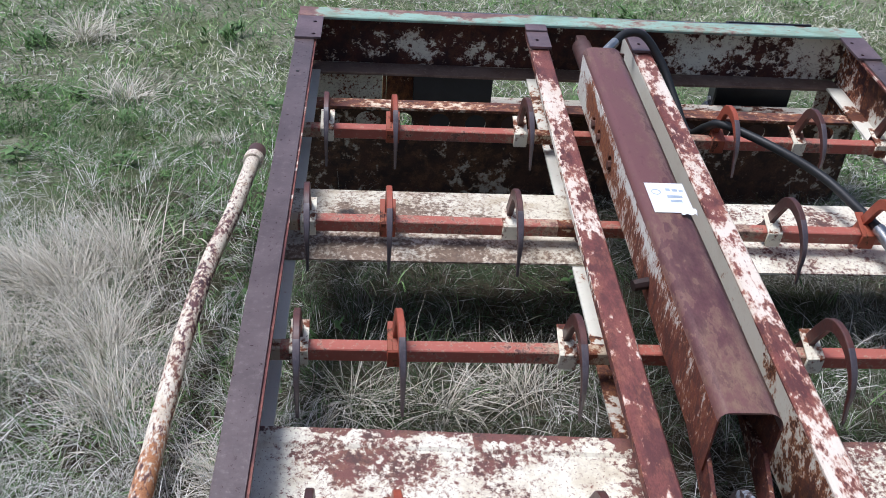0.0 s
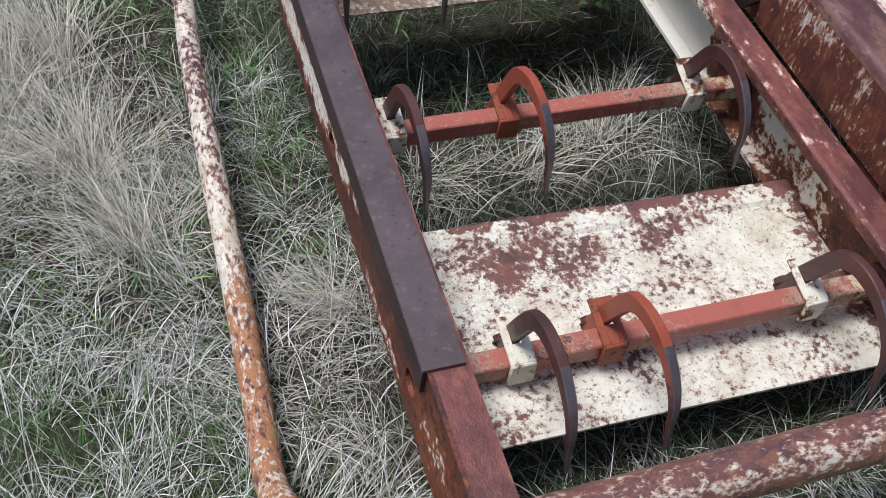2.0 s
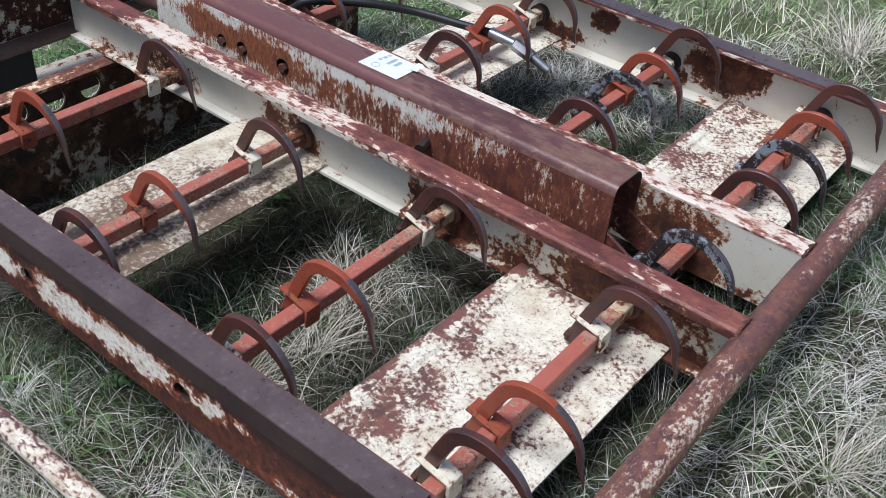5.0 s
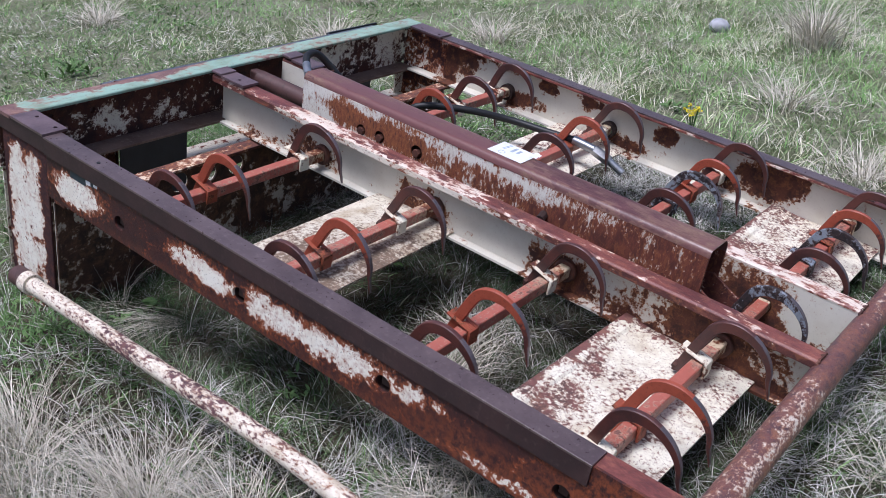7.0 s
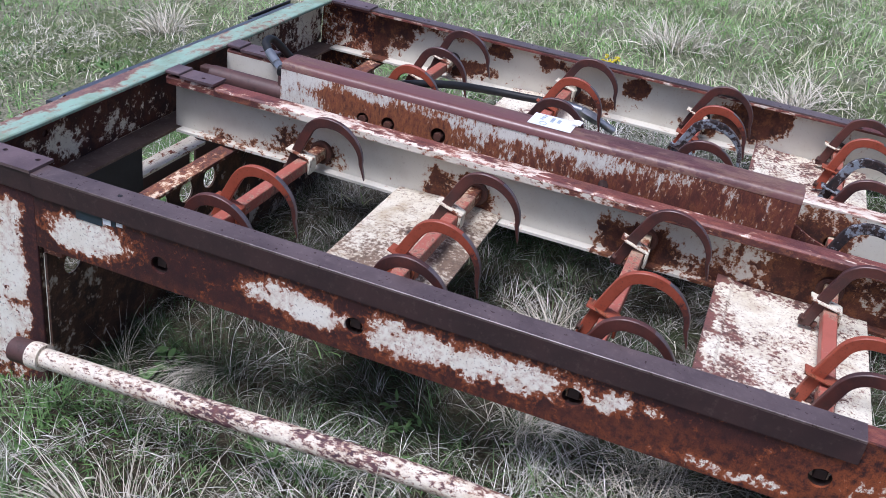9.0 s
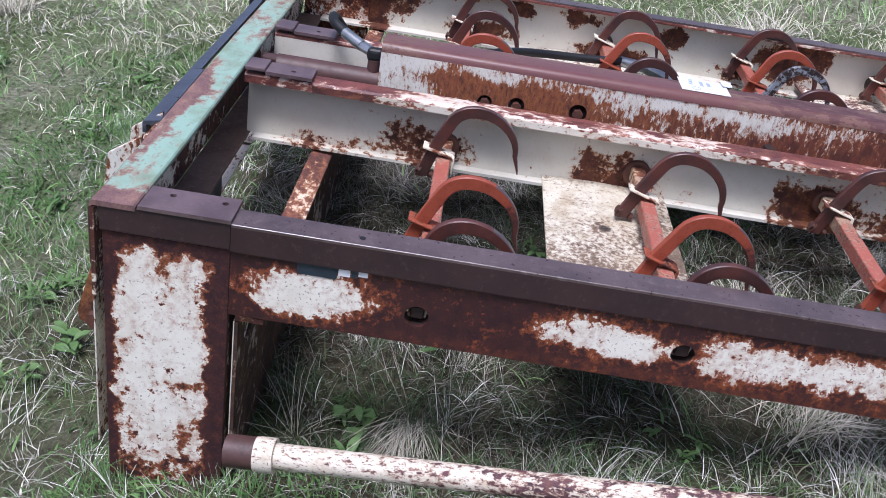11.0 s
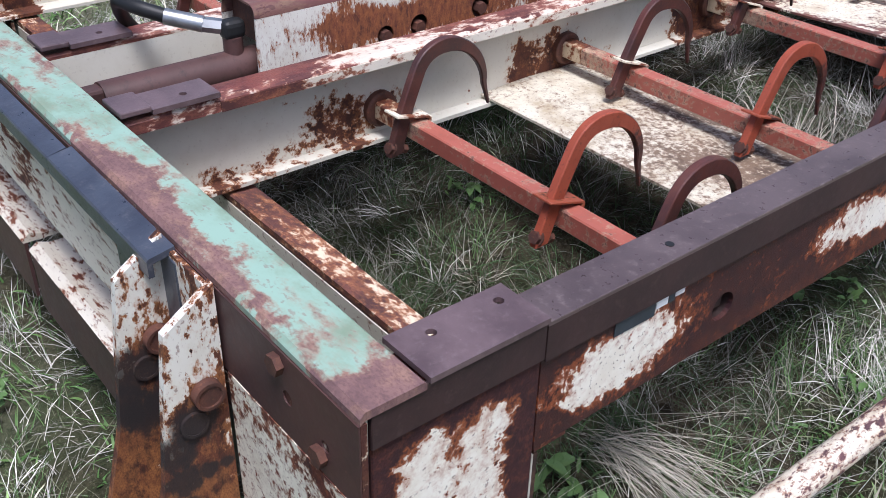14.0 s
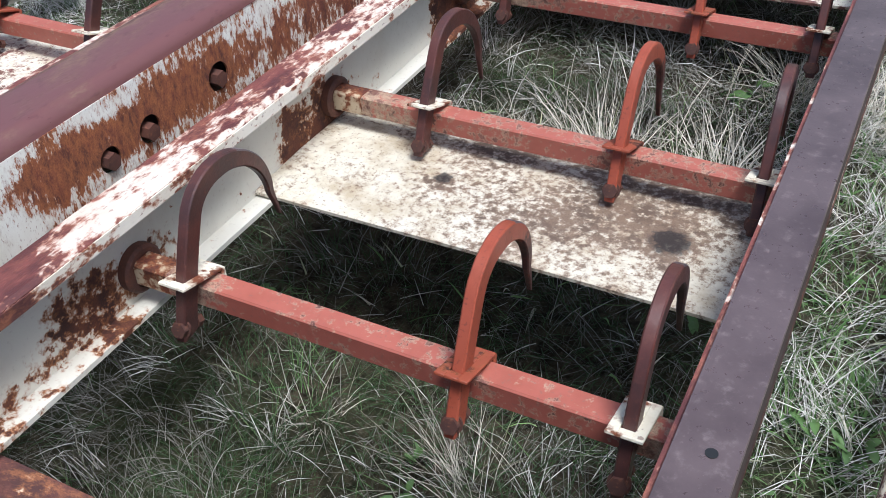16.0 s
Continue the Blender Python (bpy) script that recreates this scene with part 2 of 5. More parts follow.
M_RAIL_OUT = rusty("rail_outer_rust", paint=(0.88, 0.85, 0.745), cover=0.06, big=11, small=75, fine=0.62, under=((0.032, 0.012, 0.015), (0.050, 0.017, 0.017), (0.33, 0.090, 0.030)), tint=0.08, halo=0.135, rim=0.95, edge=0.03, warp=0.045, dots=0.8, bare_rough=0.46, pits=0.15, pit_scale=0.42, bleed=0.18, warm=(((0, 0.22, -0.14), (0.5, 0.30, 0.05), 0.45), ((0, -0.08, -0.11), (0.5, 0.17, 0.12), 0.9), ((0, 0.6, -0.175), (0.5, 0.9, 0.020), 0.3)), patches=(
    ((0, 1.592, -0.112), (0.5, 0.120, 0.046), 0.235),
    ((0, 1.640, -0.140), (0.5, 0.050, 0.030), 0.20),
    ((0, 1.130, -0.102), (0.5, 0.085, 0.043), 0.235),
    ((0, 1.030, -0.116), (0.5, 0.055, 0.030), 0.25),
    ((0, 0.840, -0.110), (0.5, 0.120, 0.044), 0.235),
    ((0, 0.630, -0.105), (0.5, 0.125, 0.048), 0.24),
    ((0, 0.435, -0.098), (0.5, 0.055, 0.026), 0.225),
    ((0, 0.340, -0.088), (0.5, 0.030, 0.018), 0.18),
    ((0, 0.20, -0.160), (0.5, 0.16, 0.016), 0.15),
    ((0, -0.07, -0.11), (0.5, 0.10, 0.06), 0.115)))
M_RAIL_IN = rusty("cream_web_paint", paint=(0.69, 0.665, 0.57), cover=0.93, big=8, small=65, fine=0.48, tint=0.4, pits=0.08, pit_scale=0.6, edge=0.035, rim=0.8, under=((0.048, 0.019, 0.016), (0.125, 0.042, 0.023), (0.38, 0.15, 0.05)), stain=0.15, halo=0.05, dots=0.10, patches=(
    ((0.75, 0.090, -0.128), (0.5, 0.110, 0.056), -0.25), ((0.75, 0.545, -0.130), (0.5, 0.115, 0.054), -0.25), ((0.75, 1.010, -0.132), (0.5, 0.115, 0.054), -0.22), ((0.75, 1.470, -0.128), (0.5, 0.105, 0.054), -0.205), ((0.75, 0.20, -0.10), (0.5, 0.34, 0.14), -0.15), ((0.75, 1.70, -0.165), (0.5, 0.15, 0.025), -0.12),
    ((1.79, 0.33, -0.09), (0.3, 0.13, 0.07), -0.28), ((1.79, 0.735, -0.070), (0.3, 0.050, 0.04), -0.28), ((1.79, 0.90, -0.15), (0.3, 0.16, 0.035), -0.25), ((1.79, 1.25, -0.05), (0.3, 0.05, 0.035), -0.28), ((1.79, 1.62, -0.06), (0.3, 0.05, 0.10), -0.26), ((1.79, 1.04, -0.05), (0.3, 0.06, 0.035), -0.25), ((1.79, 1.45, -0.03), (0.3, 0.10, 0.03), -0.22), ((1.79, 1.36, -0.14), (0.3, 0.12, 0.035), -0.24), ((1.79, 1.72, -0.1), (0.3, 0.05, 0.2), -0.28), ((1.79, 0.53, -0.15), (0.3, 0.10, 0.03), -0.22),
    ((0.75, 0.80, -0.16), (0.5, 0.9, 0.016), -0.05), ((0.75, 0.0, -0.17), (0.5, 0.25, 0.03), -0.2)))
M_POST = rusty("post_paint", paint=(0.88, 0.85, 0.745), cover=0.40, big=13, small=60, fine=0.50, tint=0.15, warp=0.035, rim=0.85, halo=0.10, pits=0.20, pit_scale=0.6, bleed=0.18, edge=0.03, under=((0.032, 0.012, 0.015), (0.056, 0.018, 0.018), (0.36, 0.11, 0.036)), patches=(((0, 1.85, -0.355), (0.5, 0.05, 0.012), -0.12), ((0, 1.86, -0.13), (0.5, 0.02, 0.04), -0.10), ((0, 1.866, -0.27), (0.5, 0.095, 0.25), 0.17), ((0, 1.748, -0.3), (0.5, 0.030, 0.5), -0.3), ((0, 1.86, -0.03), (0.5, 0.3, 0.05), -0.3), ((0, 1.975, -0.3), (0.5, 0.025, 0.5), -0.25)))
M_RAIL_TOP = rusty("worn_red_flange", paint=(0.74, 0.65, 0.55), cover=0.30, big=9, small=70, stretch=(1, 0.45, 1), fine=0.55, edge=0.040, under=((0.095, 0.032, 0.031), (0.215, 0.070, 0.056), (0.42, 0.17, 0.10)), tint=0.35, halo=0.05, rim=0.55, gloss=0.40, bare_rough=0.40, dots=0.5, stain=0.3, patches=(
    ((0.725, 1.25, -0.01), (0.05, 0.42, 0.2), 0.060), ((0.712, 0.9, -0.02), (0.008, 1.4, 0.05), 0.050), ((0.735, 0.15, 0.0), (0.05, 0.45, 0.03), -0.035), ((0.75, 1.66, -0.01), (0.05, 0.10, 0.1), -0.08), ((1.05, 0.7, 0.0), (0.05, 2.0, 0.1), 0.075), ((0.03, 0.0, 0.0), (0.06, 0.6, 0.1), -0.10)))
M_COVER = rusty("cover_paint", paint=(0.72, 0.71, 0.64), cover=0.52, big=15, small=130, fine=0.60, edge=0.035, stretch=(1, 1.15, 0.50), tint=0.35, halo=0.07, rim=0.7, bleed=0.09, film=0.45, pits=0.10, under=((0.085, 0.028, 0.022), (0.17, 0.050, 0.030), (0.37, 0.135, 0.048)), patches=(((0.9, 0.25, -0.02), (0.3, 0.30, 0.2), -0.11), ((0.84, 1.25, -0.035), (0.2, 0.40, 0.045), -0.055), ((0.9, 0.60, -0.05), (0.3, 0.22, 0.04), -0.07), ((0.84, 1.54, 0.0), (0.2, 0.09, 0.2), 0.12), ((0.84, 0.95, 0.030), (0.2, 0.6, 0.016), 0.09), ((0.84, 0.95, -0.012), (0.2, 0.6, 0.03), -0.03), ((0.84, 1.34, 0.004), (0.2, 0.22, 0.035), -0.11), ((0.84, 1.12, 0.030), (0.2, 0.12, 0.02), -0.08), ((0.84, 1.3, -0.06), (0.2, 0.25, 0.015), 0.07)), warm=(((0.84, 1.25, 0.0), (0.2, 0.35, 0.2), 0.75),))
M_COVER_TOP = rusty("cover_top_rust", paint=(0.155, 0.068, 0.066), cover=0.55, big=3.5, small=45, fine=0.4, edge=0.16, under=((0.080, 0.032, 0.036), (0.105, 0.042, 0.044), (0.26, 0.17, 0.11)), tint=0.15, halo=0.01, gloss=0.24, bare_rough=0.38, stain=0.3, dots=0.5, stretch=(1, 0.4, 1), warm=(((0.92, 0.24, 0.07), (0.08, 0.14, 0.1), 0.9),))
M_LIP = rusty("flange_edge_paint", paint=(0.76, 0.71, 0.60), cover=0.60, big=12, small=65, fine=0.6, tint=0.5, halo=0.06, under=((0.075, 0.028, 0.026), (0.16, 0.055, 0.042), (0.38, 0.15, 0.07)), stretch=(1, 0.6, 1), patches=(((0.7, 0.15, -0.02), (0.6, 0.55, 0.2), -0.13), ((0.7, 1.70, -0.02), (0.1, 0.10, 0.2), -0.16)))
M_COVER_ARM = rusty("cover_arm_rust", paint=(0.66, 0.58, 0.48), cover=0.22, big=12, small=70, fine=0.6, under=((0.075, 0.026, 0.024), (0.15, 0.045, 0.034), (0.34, 0.13, 0.06)))
M_GREEN = rusty("green_beam_paint", paint=(0.285, 0.435, 0.350), cover=0.76, big=6, small=40, fine=0.50, stretch=(0.8, 1.3, 1), under=((0.15, 0.085, 0.085), (0.22, 0.125, 0.115), (0.34, 0.20, 0.14)), gloss=0.45, halo=0.10, stain=0.7, edge=0.07, dots=0.5, rim=0.5, bleed=0.12, patches=(((0.00, 1.94, 0.0), (0.055, 0.2, 0.1), -0.26), ((0.45, 1.968, 0.0), (0.24, 0.030, 0.1), -0.24), ((0.9, 1.982, 0.0), (2.0, 0.010, 0.1), -0.08), ((0.70, 1.94, 0.0), (0.08, 0.05, 0.1), -0.05), ((1.3, 1.94, 0.0), (0.3, 0.06, 0.1), -0.05)))
M_BEAM_WEB = rusty("beam_web_rust", cover=0.28, big=6, small=55, fine=0.5, tint=0.3, under=((0.035, 0.017, 0.016), (0.085, 0.028, 0.020), (0.22, 0.09, 0.04)), patches=(((1.55, 1.97, -0.08), (0.35, 0.2, 0.12), 0.10), ((0.45, 1.97, -0.12), (0.25, 0.2, 0.05), 0.06)))
M_BEAM_OUT = bare_steel("beam_outer_rust", (0.05, 0.026, 0.026), (0.08, 0.036, 0.032), (0.12, 0.06, 0.05), 7.0, 0.5)
M_PIPE = rusty("front_pipe_paint", paint=(0.66, 0.60, 0.50), cover=0.30, big=16, small=140, fine=0.74, edge=0.075, film=0.5, under=((0.080, 0.046, 0.054), (0.18, 0.080, 0.066), (0.42, 0.18, 0.075)), stretch=(0.65, 1, 1), halo=0.05, rim=0.5, bare_rough=0.36, gloss=0.42, tint=0.38, pits=0.04, patches=(
    ((-0.045, -0.2, -0.05), (0.028, 0.2, 0.2), 0.15), ((-0.072, -0.2, -0.05), (0.007, 0.2, 0.2), -0.12), ((-0.098, -0.2, -0.05), (0.014, 0.2, 0.2), 0.14), ((0.045, -0.23, -0.05), (0.035, 0.06, 0.05), 0.12), ((0.28, -0.222, -0.016), (0.16, 0.016, 0.016), 0.10), ((0.52, -0.228, -0.022), (0.14, 0.018, 0.018), 0.08), ((1.1, -0.215, -0.014), (0.35, 0.018, 0.016), 0.08), ((0.85, -0.2, -0.05), (0.22, 0.2, 0.2), -0.12)),
    warm=(((0.30, -0.242, -0.052), (0.38, 0.022, 0.035), 0.7),))
M_BAR = rusty("bar_paint", paint=(0.74, 0.68, 0.56), cover=0.70, big=24, small=130, stretch=(1, 0.5, 1), fine=0.72, edge=0.06, under=((0.060, 0.034, 0.044), (0.14, 0.066, 0.072), (0.46, 0.21, 0.09)), tint=0.15, halo=0.03, rim=0.35, stain=0.6, dots=0.9, bleed=0.035, film=0.45, warm=(((-0.19, 0.05, -0.24), (0.3, 0.42, 0.3), 2.2),), patches=(
    ((-0.19, 0.12, -0.24), (0.3, 0.24, 0.3), -0.11), ((-0.170, 0.6, -0.26), (0.012, 0.7, 0.3), -0.05), ((-0.185, 0.62, -0.25), (0.3, 0.10, 0.3), -0.028), ((-0.18, 1.18, -0.25), (0.3, 0.06, 0.3), -0.06), ((-0.18, 0.88, -0.25), (0.3, 0.15, 0.3), -0.055), ((-0.17, 1.30, -0.3), (0.3, 0.20, 0.3), -0.025), ((-0.15, -0.13, -0.12), (0.3, 0.05, 0.1), 0.05)))
M_LUG = rusty("lug_rust", stretch=(1, 1, 0.6), paint=(0.74, 0.73, 0.65), cover=0.12, big=14, small=85, fine=0.66, under=((0.034, 0.015, 0.013), (0.13, 0.042, 0.022), (0.42, 0.17, 0.055)), tint=0.5, halo=0.06, pits=0.16, pit_scale=0.6, edge=0.03, bleed=0.08, patches=(
    ((0.310, 2.012, -0.058), (0.3, 0.2, 0.075), 0.17), ((0.310, 2.062, -0.158), (0.3, 0.02, 0.05), 0.10), ((0.310, 1.982, -0.208), (0.3, 0.02, 0.04), 0.10)),
    blots=(((0.258, 2.031, -0.176), 0.030), ((0.258, 2.056, -0.208), 0.028), ((0.258, 1.997, -0.251), 0.010), ((0.258, 2.022, -0.253), 0.014), ((0.258, 2.052, -0.253), 0.024), ((0.385, 2.044, -0.173), 0.036), ((0.385, 2.067, -0.223), 0.036), ((0.385, 2.037, -0.243), 0.034), ((0.258, 2.047, -0.293), 0.012), ((0.258, 2.067, -0.418), 0.026)),
    warm=(((0.310, 2.032, -0.358), (0.3, 0.10, 0.10), 0.75), ((0.310, 2.002, -0.118), (0.3, 0.03, 0.03), 0.5)))
M_PANEL = rusty("rear_panel_rust", paint=(0.50, 0.46, 0.38), cover=0.32, big=5, small=35, under=((0.035, 0.022, 0.018), (0.085, 0.042, 0.027), (0.20, 0.10, 0.05)))
M_FLANGE = bare_steel("shelf_rust", (0.14, 0.088, 0.068), (0.21, 0.145, 0.112), (0.36, 0.28, 0.21), 9.0, 0.75, 0.3)
M_SILL = rusty("peeling_sill_paint", cover=0.66, big=12, small=95, fine=0.6, tint=0.7, halo=0.06, edge=0.05, film=0.5, pits=0.10, pit_scale=0.5, patches=(((0.08, 1.98, -0.135), (0.2, 0.02, 0.03), -0.10),))
M_LEDGE = rusty("pale_ledge_paint", paint=(0.74, 0.69, 0.58), cover=0.63, big=9, small=70, fine=0.6, tint=0.7, halo=0.06, pits=0.05, stretch=(0.4, 1, 1))
M_PANEL_BACK = rusty("pale_panel_back", paint=(0.64, 0.62, 0.53), cover=0.85, big=6, small=45, fine=0.45, halo=0.08, stain=0.3)
M_PANEL_BAR = rusty("rear_angle_paint", paint=(0.76, 0.64, 0.48), cover=0.16, big=9, small=75, fine=0.58, stretch=(0.6, 1, 1), edge=0.04, under=((0.075, 0.034, 0.032), (0.16, 0.062, 0.048), (0.42, 0.17, 0.07)), halo=0.08, rim=0.6, bleed=0.08, patches=(((0.10, 1.71, -0.19), (0.10, 0.2, 0.2), 0.11), ((0.27, 1.71, -0.19), (0.09, 0.2, 0.2), 0.10), ((0.50, 1.71, -0.19), (0.07, 0.2, 0.2), 0.06), ((1.4, 1.71, -0.19), (0.4, 0.2, 0.2), 0.08)))
M_BLACK = plain("black_mount_steel", (0.020, 0.021, 0.026), 0.45)
M_DECAL = plain("dark_decal_film", (0.03, 0.045, 0.06), 0.4)
M_BLUE = bare_steel("blue_grey_steel", (0.062, 0.074, 0.098), (0.036, 0.042, 0.060), (0.14, 0.14, 0.155), 10, 0.30, 0.9)
M_HOLE = plain("dark_bushing_steel", (0.03, 0.016, 0.014), 0.6)
M_BUSH = bare_steel("bushing_rust", (0.06, 0.026, 0.020), (0.12, 0.045, 0.028), (0.22, 0.09, 0.045), 20, 0.7)
# rubber black, which also paints the dark inside holes
M_HOSE_HOLE_DARK = plain("black_rubber", (0.016, 0.017, 0.018), 0.5, 0.4)
M_FITTING = plain("zinc_fitting", (0.45, 0.47, 0.48), 0.35, 0.6, 0.85)
M_CYL = bare_steel("cylinder_rust", (0.06, 0.03, 0.026), (0.10, 0.05, 0.045), (0.02, 0.015, 0.015), 6, 0.5)
M_STICKER = plain("white_label_film", (0.78, 0.80, 0.82), 0.35, 0.5, 0, 8, 0.08)
M_PRINT = plain("faded_print", (0.42, 0.50, 0.58), 0.4)


def soil_material():
    m, nt = tree("soil_and_thatch")
    k = Net(nt)
    co = k.coords(offset=False)
    a = k.noise(co, 1.6, 6.0, 0.65)
    b = k.noise(co, 28.0, 6.0, 0.75)
    c = k.noise(k.vec("MULTIPLY", co, (1.0, 1.0, 1.0)), 140.0, 4.0, 0.7)
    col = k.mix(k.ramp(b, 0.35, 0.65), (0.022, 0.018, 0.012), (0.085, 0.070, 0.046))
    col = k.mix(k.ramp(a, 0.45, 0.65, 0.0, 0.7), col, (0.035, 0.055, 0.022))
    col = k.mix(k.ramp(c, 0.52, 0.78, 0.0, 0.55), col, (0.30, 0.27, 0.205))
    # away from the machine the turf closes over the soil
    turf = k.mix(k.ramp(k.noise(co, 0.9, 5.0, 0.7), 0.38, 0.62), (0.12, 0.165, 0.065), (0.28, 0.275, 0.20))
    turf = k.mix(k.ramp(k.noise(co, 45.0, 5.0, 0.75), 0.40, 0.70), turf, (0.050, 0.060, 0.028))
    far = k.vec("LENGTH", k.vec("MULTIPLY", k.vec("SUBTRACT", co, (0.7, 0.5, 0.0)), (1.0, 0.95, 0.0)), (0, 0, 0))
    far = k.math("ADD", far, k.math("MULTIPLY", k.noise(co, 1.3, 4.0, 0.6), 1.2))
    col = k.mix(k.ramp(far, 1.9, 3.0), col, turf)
    k.finish(col, 0.95, k.math("ADD", b, c), 0.8, 0.012, spec=0.1)
    return m


M_SOIL = soil_material()
M_DRY = straw("dry_grass_blades", ((0.80, 0.79, 0.73), (0.24, 0.23, 0.19), (0.92, 0.90, 0.86)), ((0.075, 0.14, 0.045), (0.16, 0.24, 0.095)), 0.24)
# blade colours darkened to carry the shade below the frame
M_SHADED_GRASS = straw("shade_grass_blades", ((0.24, 0.23, 0.195), (0.08, 0.075, 0.058), (0.46, 0.45, 0.40)), ((0.026, 0.062, 0.020), (0.065, 0.12, 0.042)), 0.5)
M_THATCH = straw("thatch_blades", ((0.60, 0.58, 0.51), (0.14, 0.13, 0.10), (0.74, 0.72, 0.66)), ((0.08, 0.15, 0.045), (0.15, 0.24, 0.085)), 0.25)
M_LEAFY = straw("low_green_leaves", ((0.10, 0.20, 0.058), (0.060, 0.13, 0.034), (0.18, 0.30, 0.10)), ((0.075, 0.16, 0.040), (0.14, 0.25, 0.075)), 0.5)
M_FAR_DRY = straw("far_grass_blades", ((0.76, 0.73, 0.60), (0.30, 0.285, 0.20), (0.88, 0.85, 0.73)), ((0.17, 0.30, 0.095), (0.30, 0.44, 0.18)), 0.36)
M_FAR_GREEN = straw("far_green_blades", ((0.66, 0.66, 0.46), (0.28, 0.31, 0.16), (0.80, 0.77, 0.61)), ((0.11, 0.25, 0.065), (0.32, 0.50, 0.18)), 0.62)
M_GREENGRASS = straw("green_grass_blades", ((0.30, 0.32, 0.20), (0.13, 0.15, 0.08), (0.46, 0.45, 0.35)), ((0.050, 0.115, 0.034), (0.15, 0.26, 0.090)), 0.75)
M_TUFT = straw("tall_straw_blades", ((0.62, 0.58, 0.48), (0.36, 0.33, 0.26), (0.78, 0.73, 0.62)), ((0.17, 0.19, 0.10), (0.22, 0.23, 0.13)), 0.06)
M_WEED = straw("weed_leaves", ((0.085, 0.165, 0.045), (0.060, 0.12, 0.034), (0.13, 0.22, 0.07)), ((0.07, 0.14, 0.04), (0.13, 0.23, 0.08)), 0.5)
M_YELLOW = plain("yellow_petals", (0.72, 0.60, 0.02), 0.6)
M_ROCK = plain("pale_stone", (0.46, 0.47, 0.50), 0.8, 0.3, 0, 12, 0.35)


# ---- mesh helpers ----
def part(name, bm, material, parent, label="", smooth=False):
    """Links a bmesh as one mesh object under a thing or a part."""
    me = bpy.data.meshes.new(name)
    bmesh.ops.recalc_face_normals(bm, faces=bm.faces)
    bm.to_mesh(me)
    bm.free()
    me.materials.append(material)
    if smooth:
        me.polygons.foreach_set("use_smooth", [True] * len(me.polygons))
        me.set_sharp_from_angle(angle=radians(38))
    ob = new(name, me)
    ob.parent = parent
    return tagged(ob, label)


def shared(name, source, parent, place, turn=(0, 0, 0), label=""):
    """Another object on the mesh of source, under parent."""
    ob = new(name, source.data)
    ob.parent = parent
    ob.matrix_basis = pose(*place, *turn)
    return tagged(ob, label)


def box(bm, x0, x1, y0, y1, z0, z1, bevel=0.0, segments=2):
    vs = [bm.verts.new(p) for p in ((x0, y0, z0), (x1, y0, z0), (x1, y1, z0), (x0, y1, z0), (x0, y0, z1), (x1, y0, z1), (x1, y1, z1), (x0, y1, z1))]
    fs = [bm.faces.new([vs[i] for i in f]) for f in ((3, 2, 1, 0), (4, 5, 6, 7), (0, 1, 5, 4), (1, 2, 6, 5), (2, 3, 7, 6), (3, 0, 4, 7))]
    if bevel:
        es = list({e for f in fs for e in f.edges})
        bmesh.ops.bevel(bm, geom=es, offset=bevel, segments=segments, profile=0.5, affect="EDGES")
    return bm


def extrude_profile(points, axis, a, b, steps=1, wobble=0.0, seed=0):
    """A section drawn in the two other axes, drawn out along an axis from a to b; wobble: how far it is bent out of true."""
    bm = bmesh.new()
    rings = []
    for i in range(steps + 1):
        s = a + (b - a) * i / steps
        ring = []
        for u, v in points:
            d = noise.noise_vector((s * 2.3 + seed, seed * 3.1, 0.0)) * wobble
            p = {"x": (s, u + d[0], v + d[1]), "y": (u + d[0], s, v + d[1]), "z": (u + d[0], v + d[1], s)}[axis]
            ring.append(bm.verts.new(p))
        rings.append(ring)
    n = len(points)
    for r0, r1 in zip(rings, rings[1:]):
        for j in range(n):
            bm.faces.new((r0[j], r0[(j + 1) % n], r1[(j + 1) % n], r1[j]))
    bm.faces.new(list(reversed(rings[0])))
    bm.faces.new(rings[-1])
    return bm


def tube(path, radius, sides=16, cap=True, hollow=0.0):
    """A round bar along a list of points; hollow: the bore's radius, cut a little way in at the ends."""
    bm = bmesh.new()
    pts = [Vector(p) for p in path]
    rings = []
    up = Vector((0.13, 0.21, 1.0))
    for i, p in enumerate(pts):
        d = (pts[min(i + 1, len(pts) - 1)] - pts[max(i - 1, 0)]).normalized()
        u = d.cross(up).normalized()
        w = d.cross(u)
        r = radius[i] if isinstance(radius, (list, tuple)) else radius
        rings.append([bm.verts.new(p + r * (math.cos(a) * u + math.sin(a) * w)) for a in (2 * math.pi * j / sides for j in range(sides))])
    for r0, r1 in zip(rings, rings[1:]):
        for j in range(sides):
            bm.faces.new((r0[j], r0[(j + 1) % sides], r1[(j + 1) % sides], r1[j]))
    for ring, p, q in ((rings[0], pts[0], pts[1]), (rings[-1], pts[-1], pts[-2])):
        if not cap:
            continue
        if hollow:
            inner = [bm.verts.new(p + (v.co - p) * (hollow / (v.co - p).length)) for v in ring]
            deep = [bm.verts.new(v.co + (q - p).normalized() * min(0.06, (q - p).length * 0.8)) for v in inner]
            for j in range(sides):
                bm.faces.new((ring[j], ring[(j + 1) % sides], inner[(j + 1) % sides], inner[j]))
                bm.faces.new((inner[j], inner[(j + 1) % sides], deep[(j + 1) % sides], deep[j]))
            bm.faces.new(deep)
        else:
            bm.faces.new(ring)
    return bm


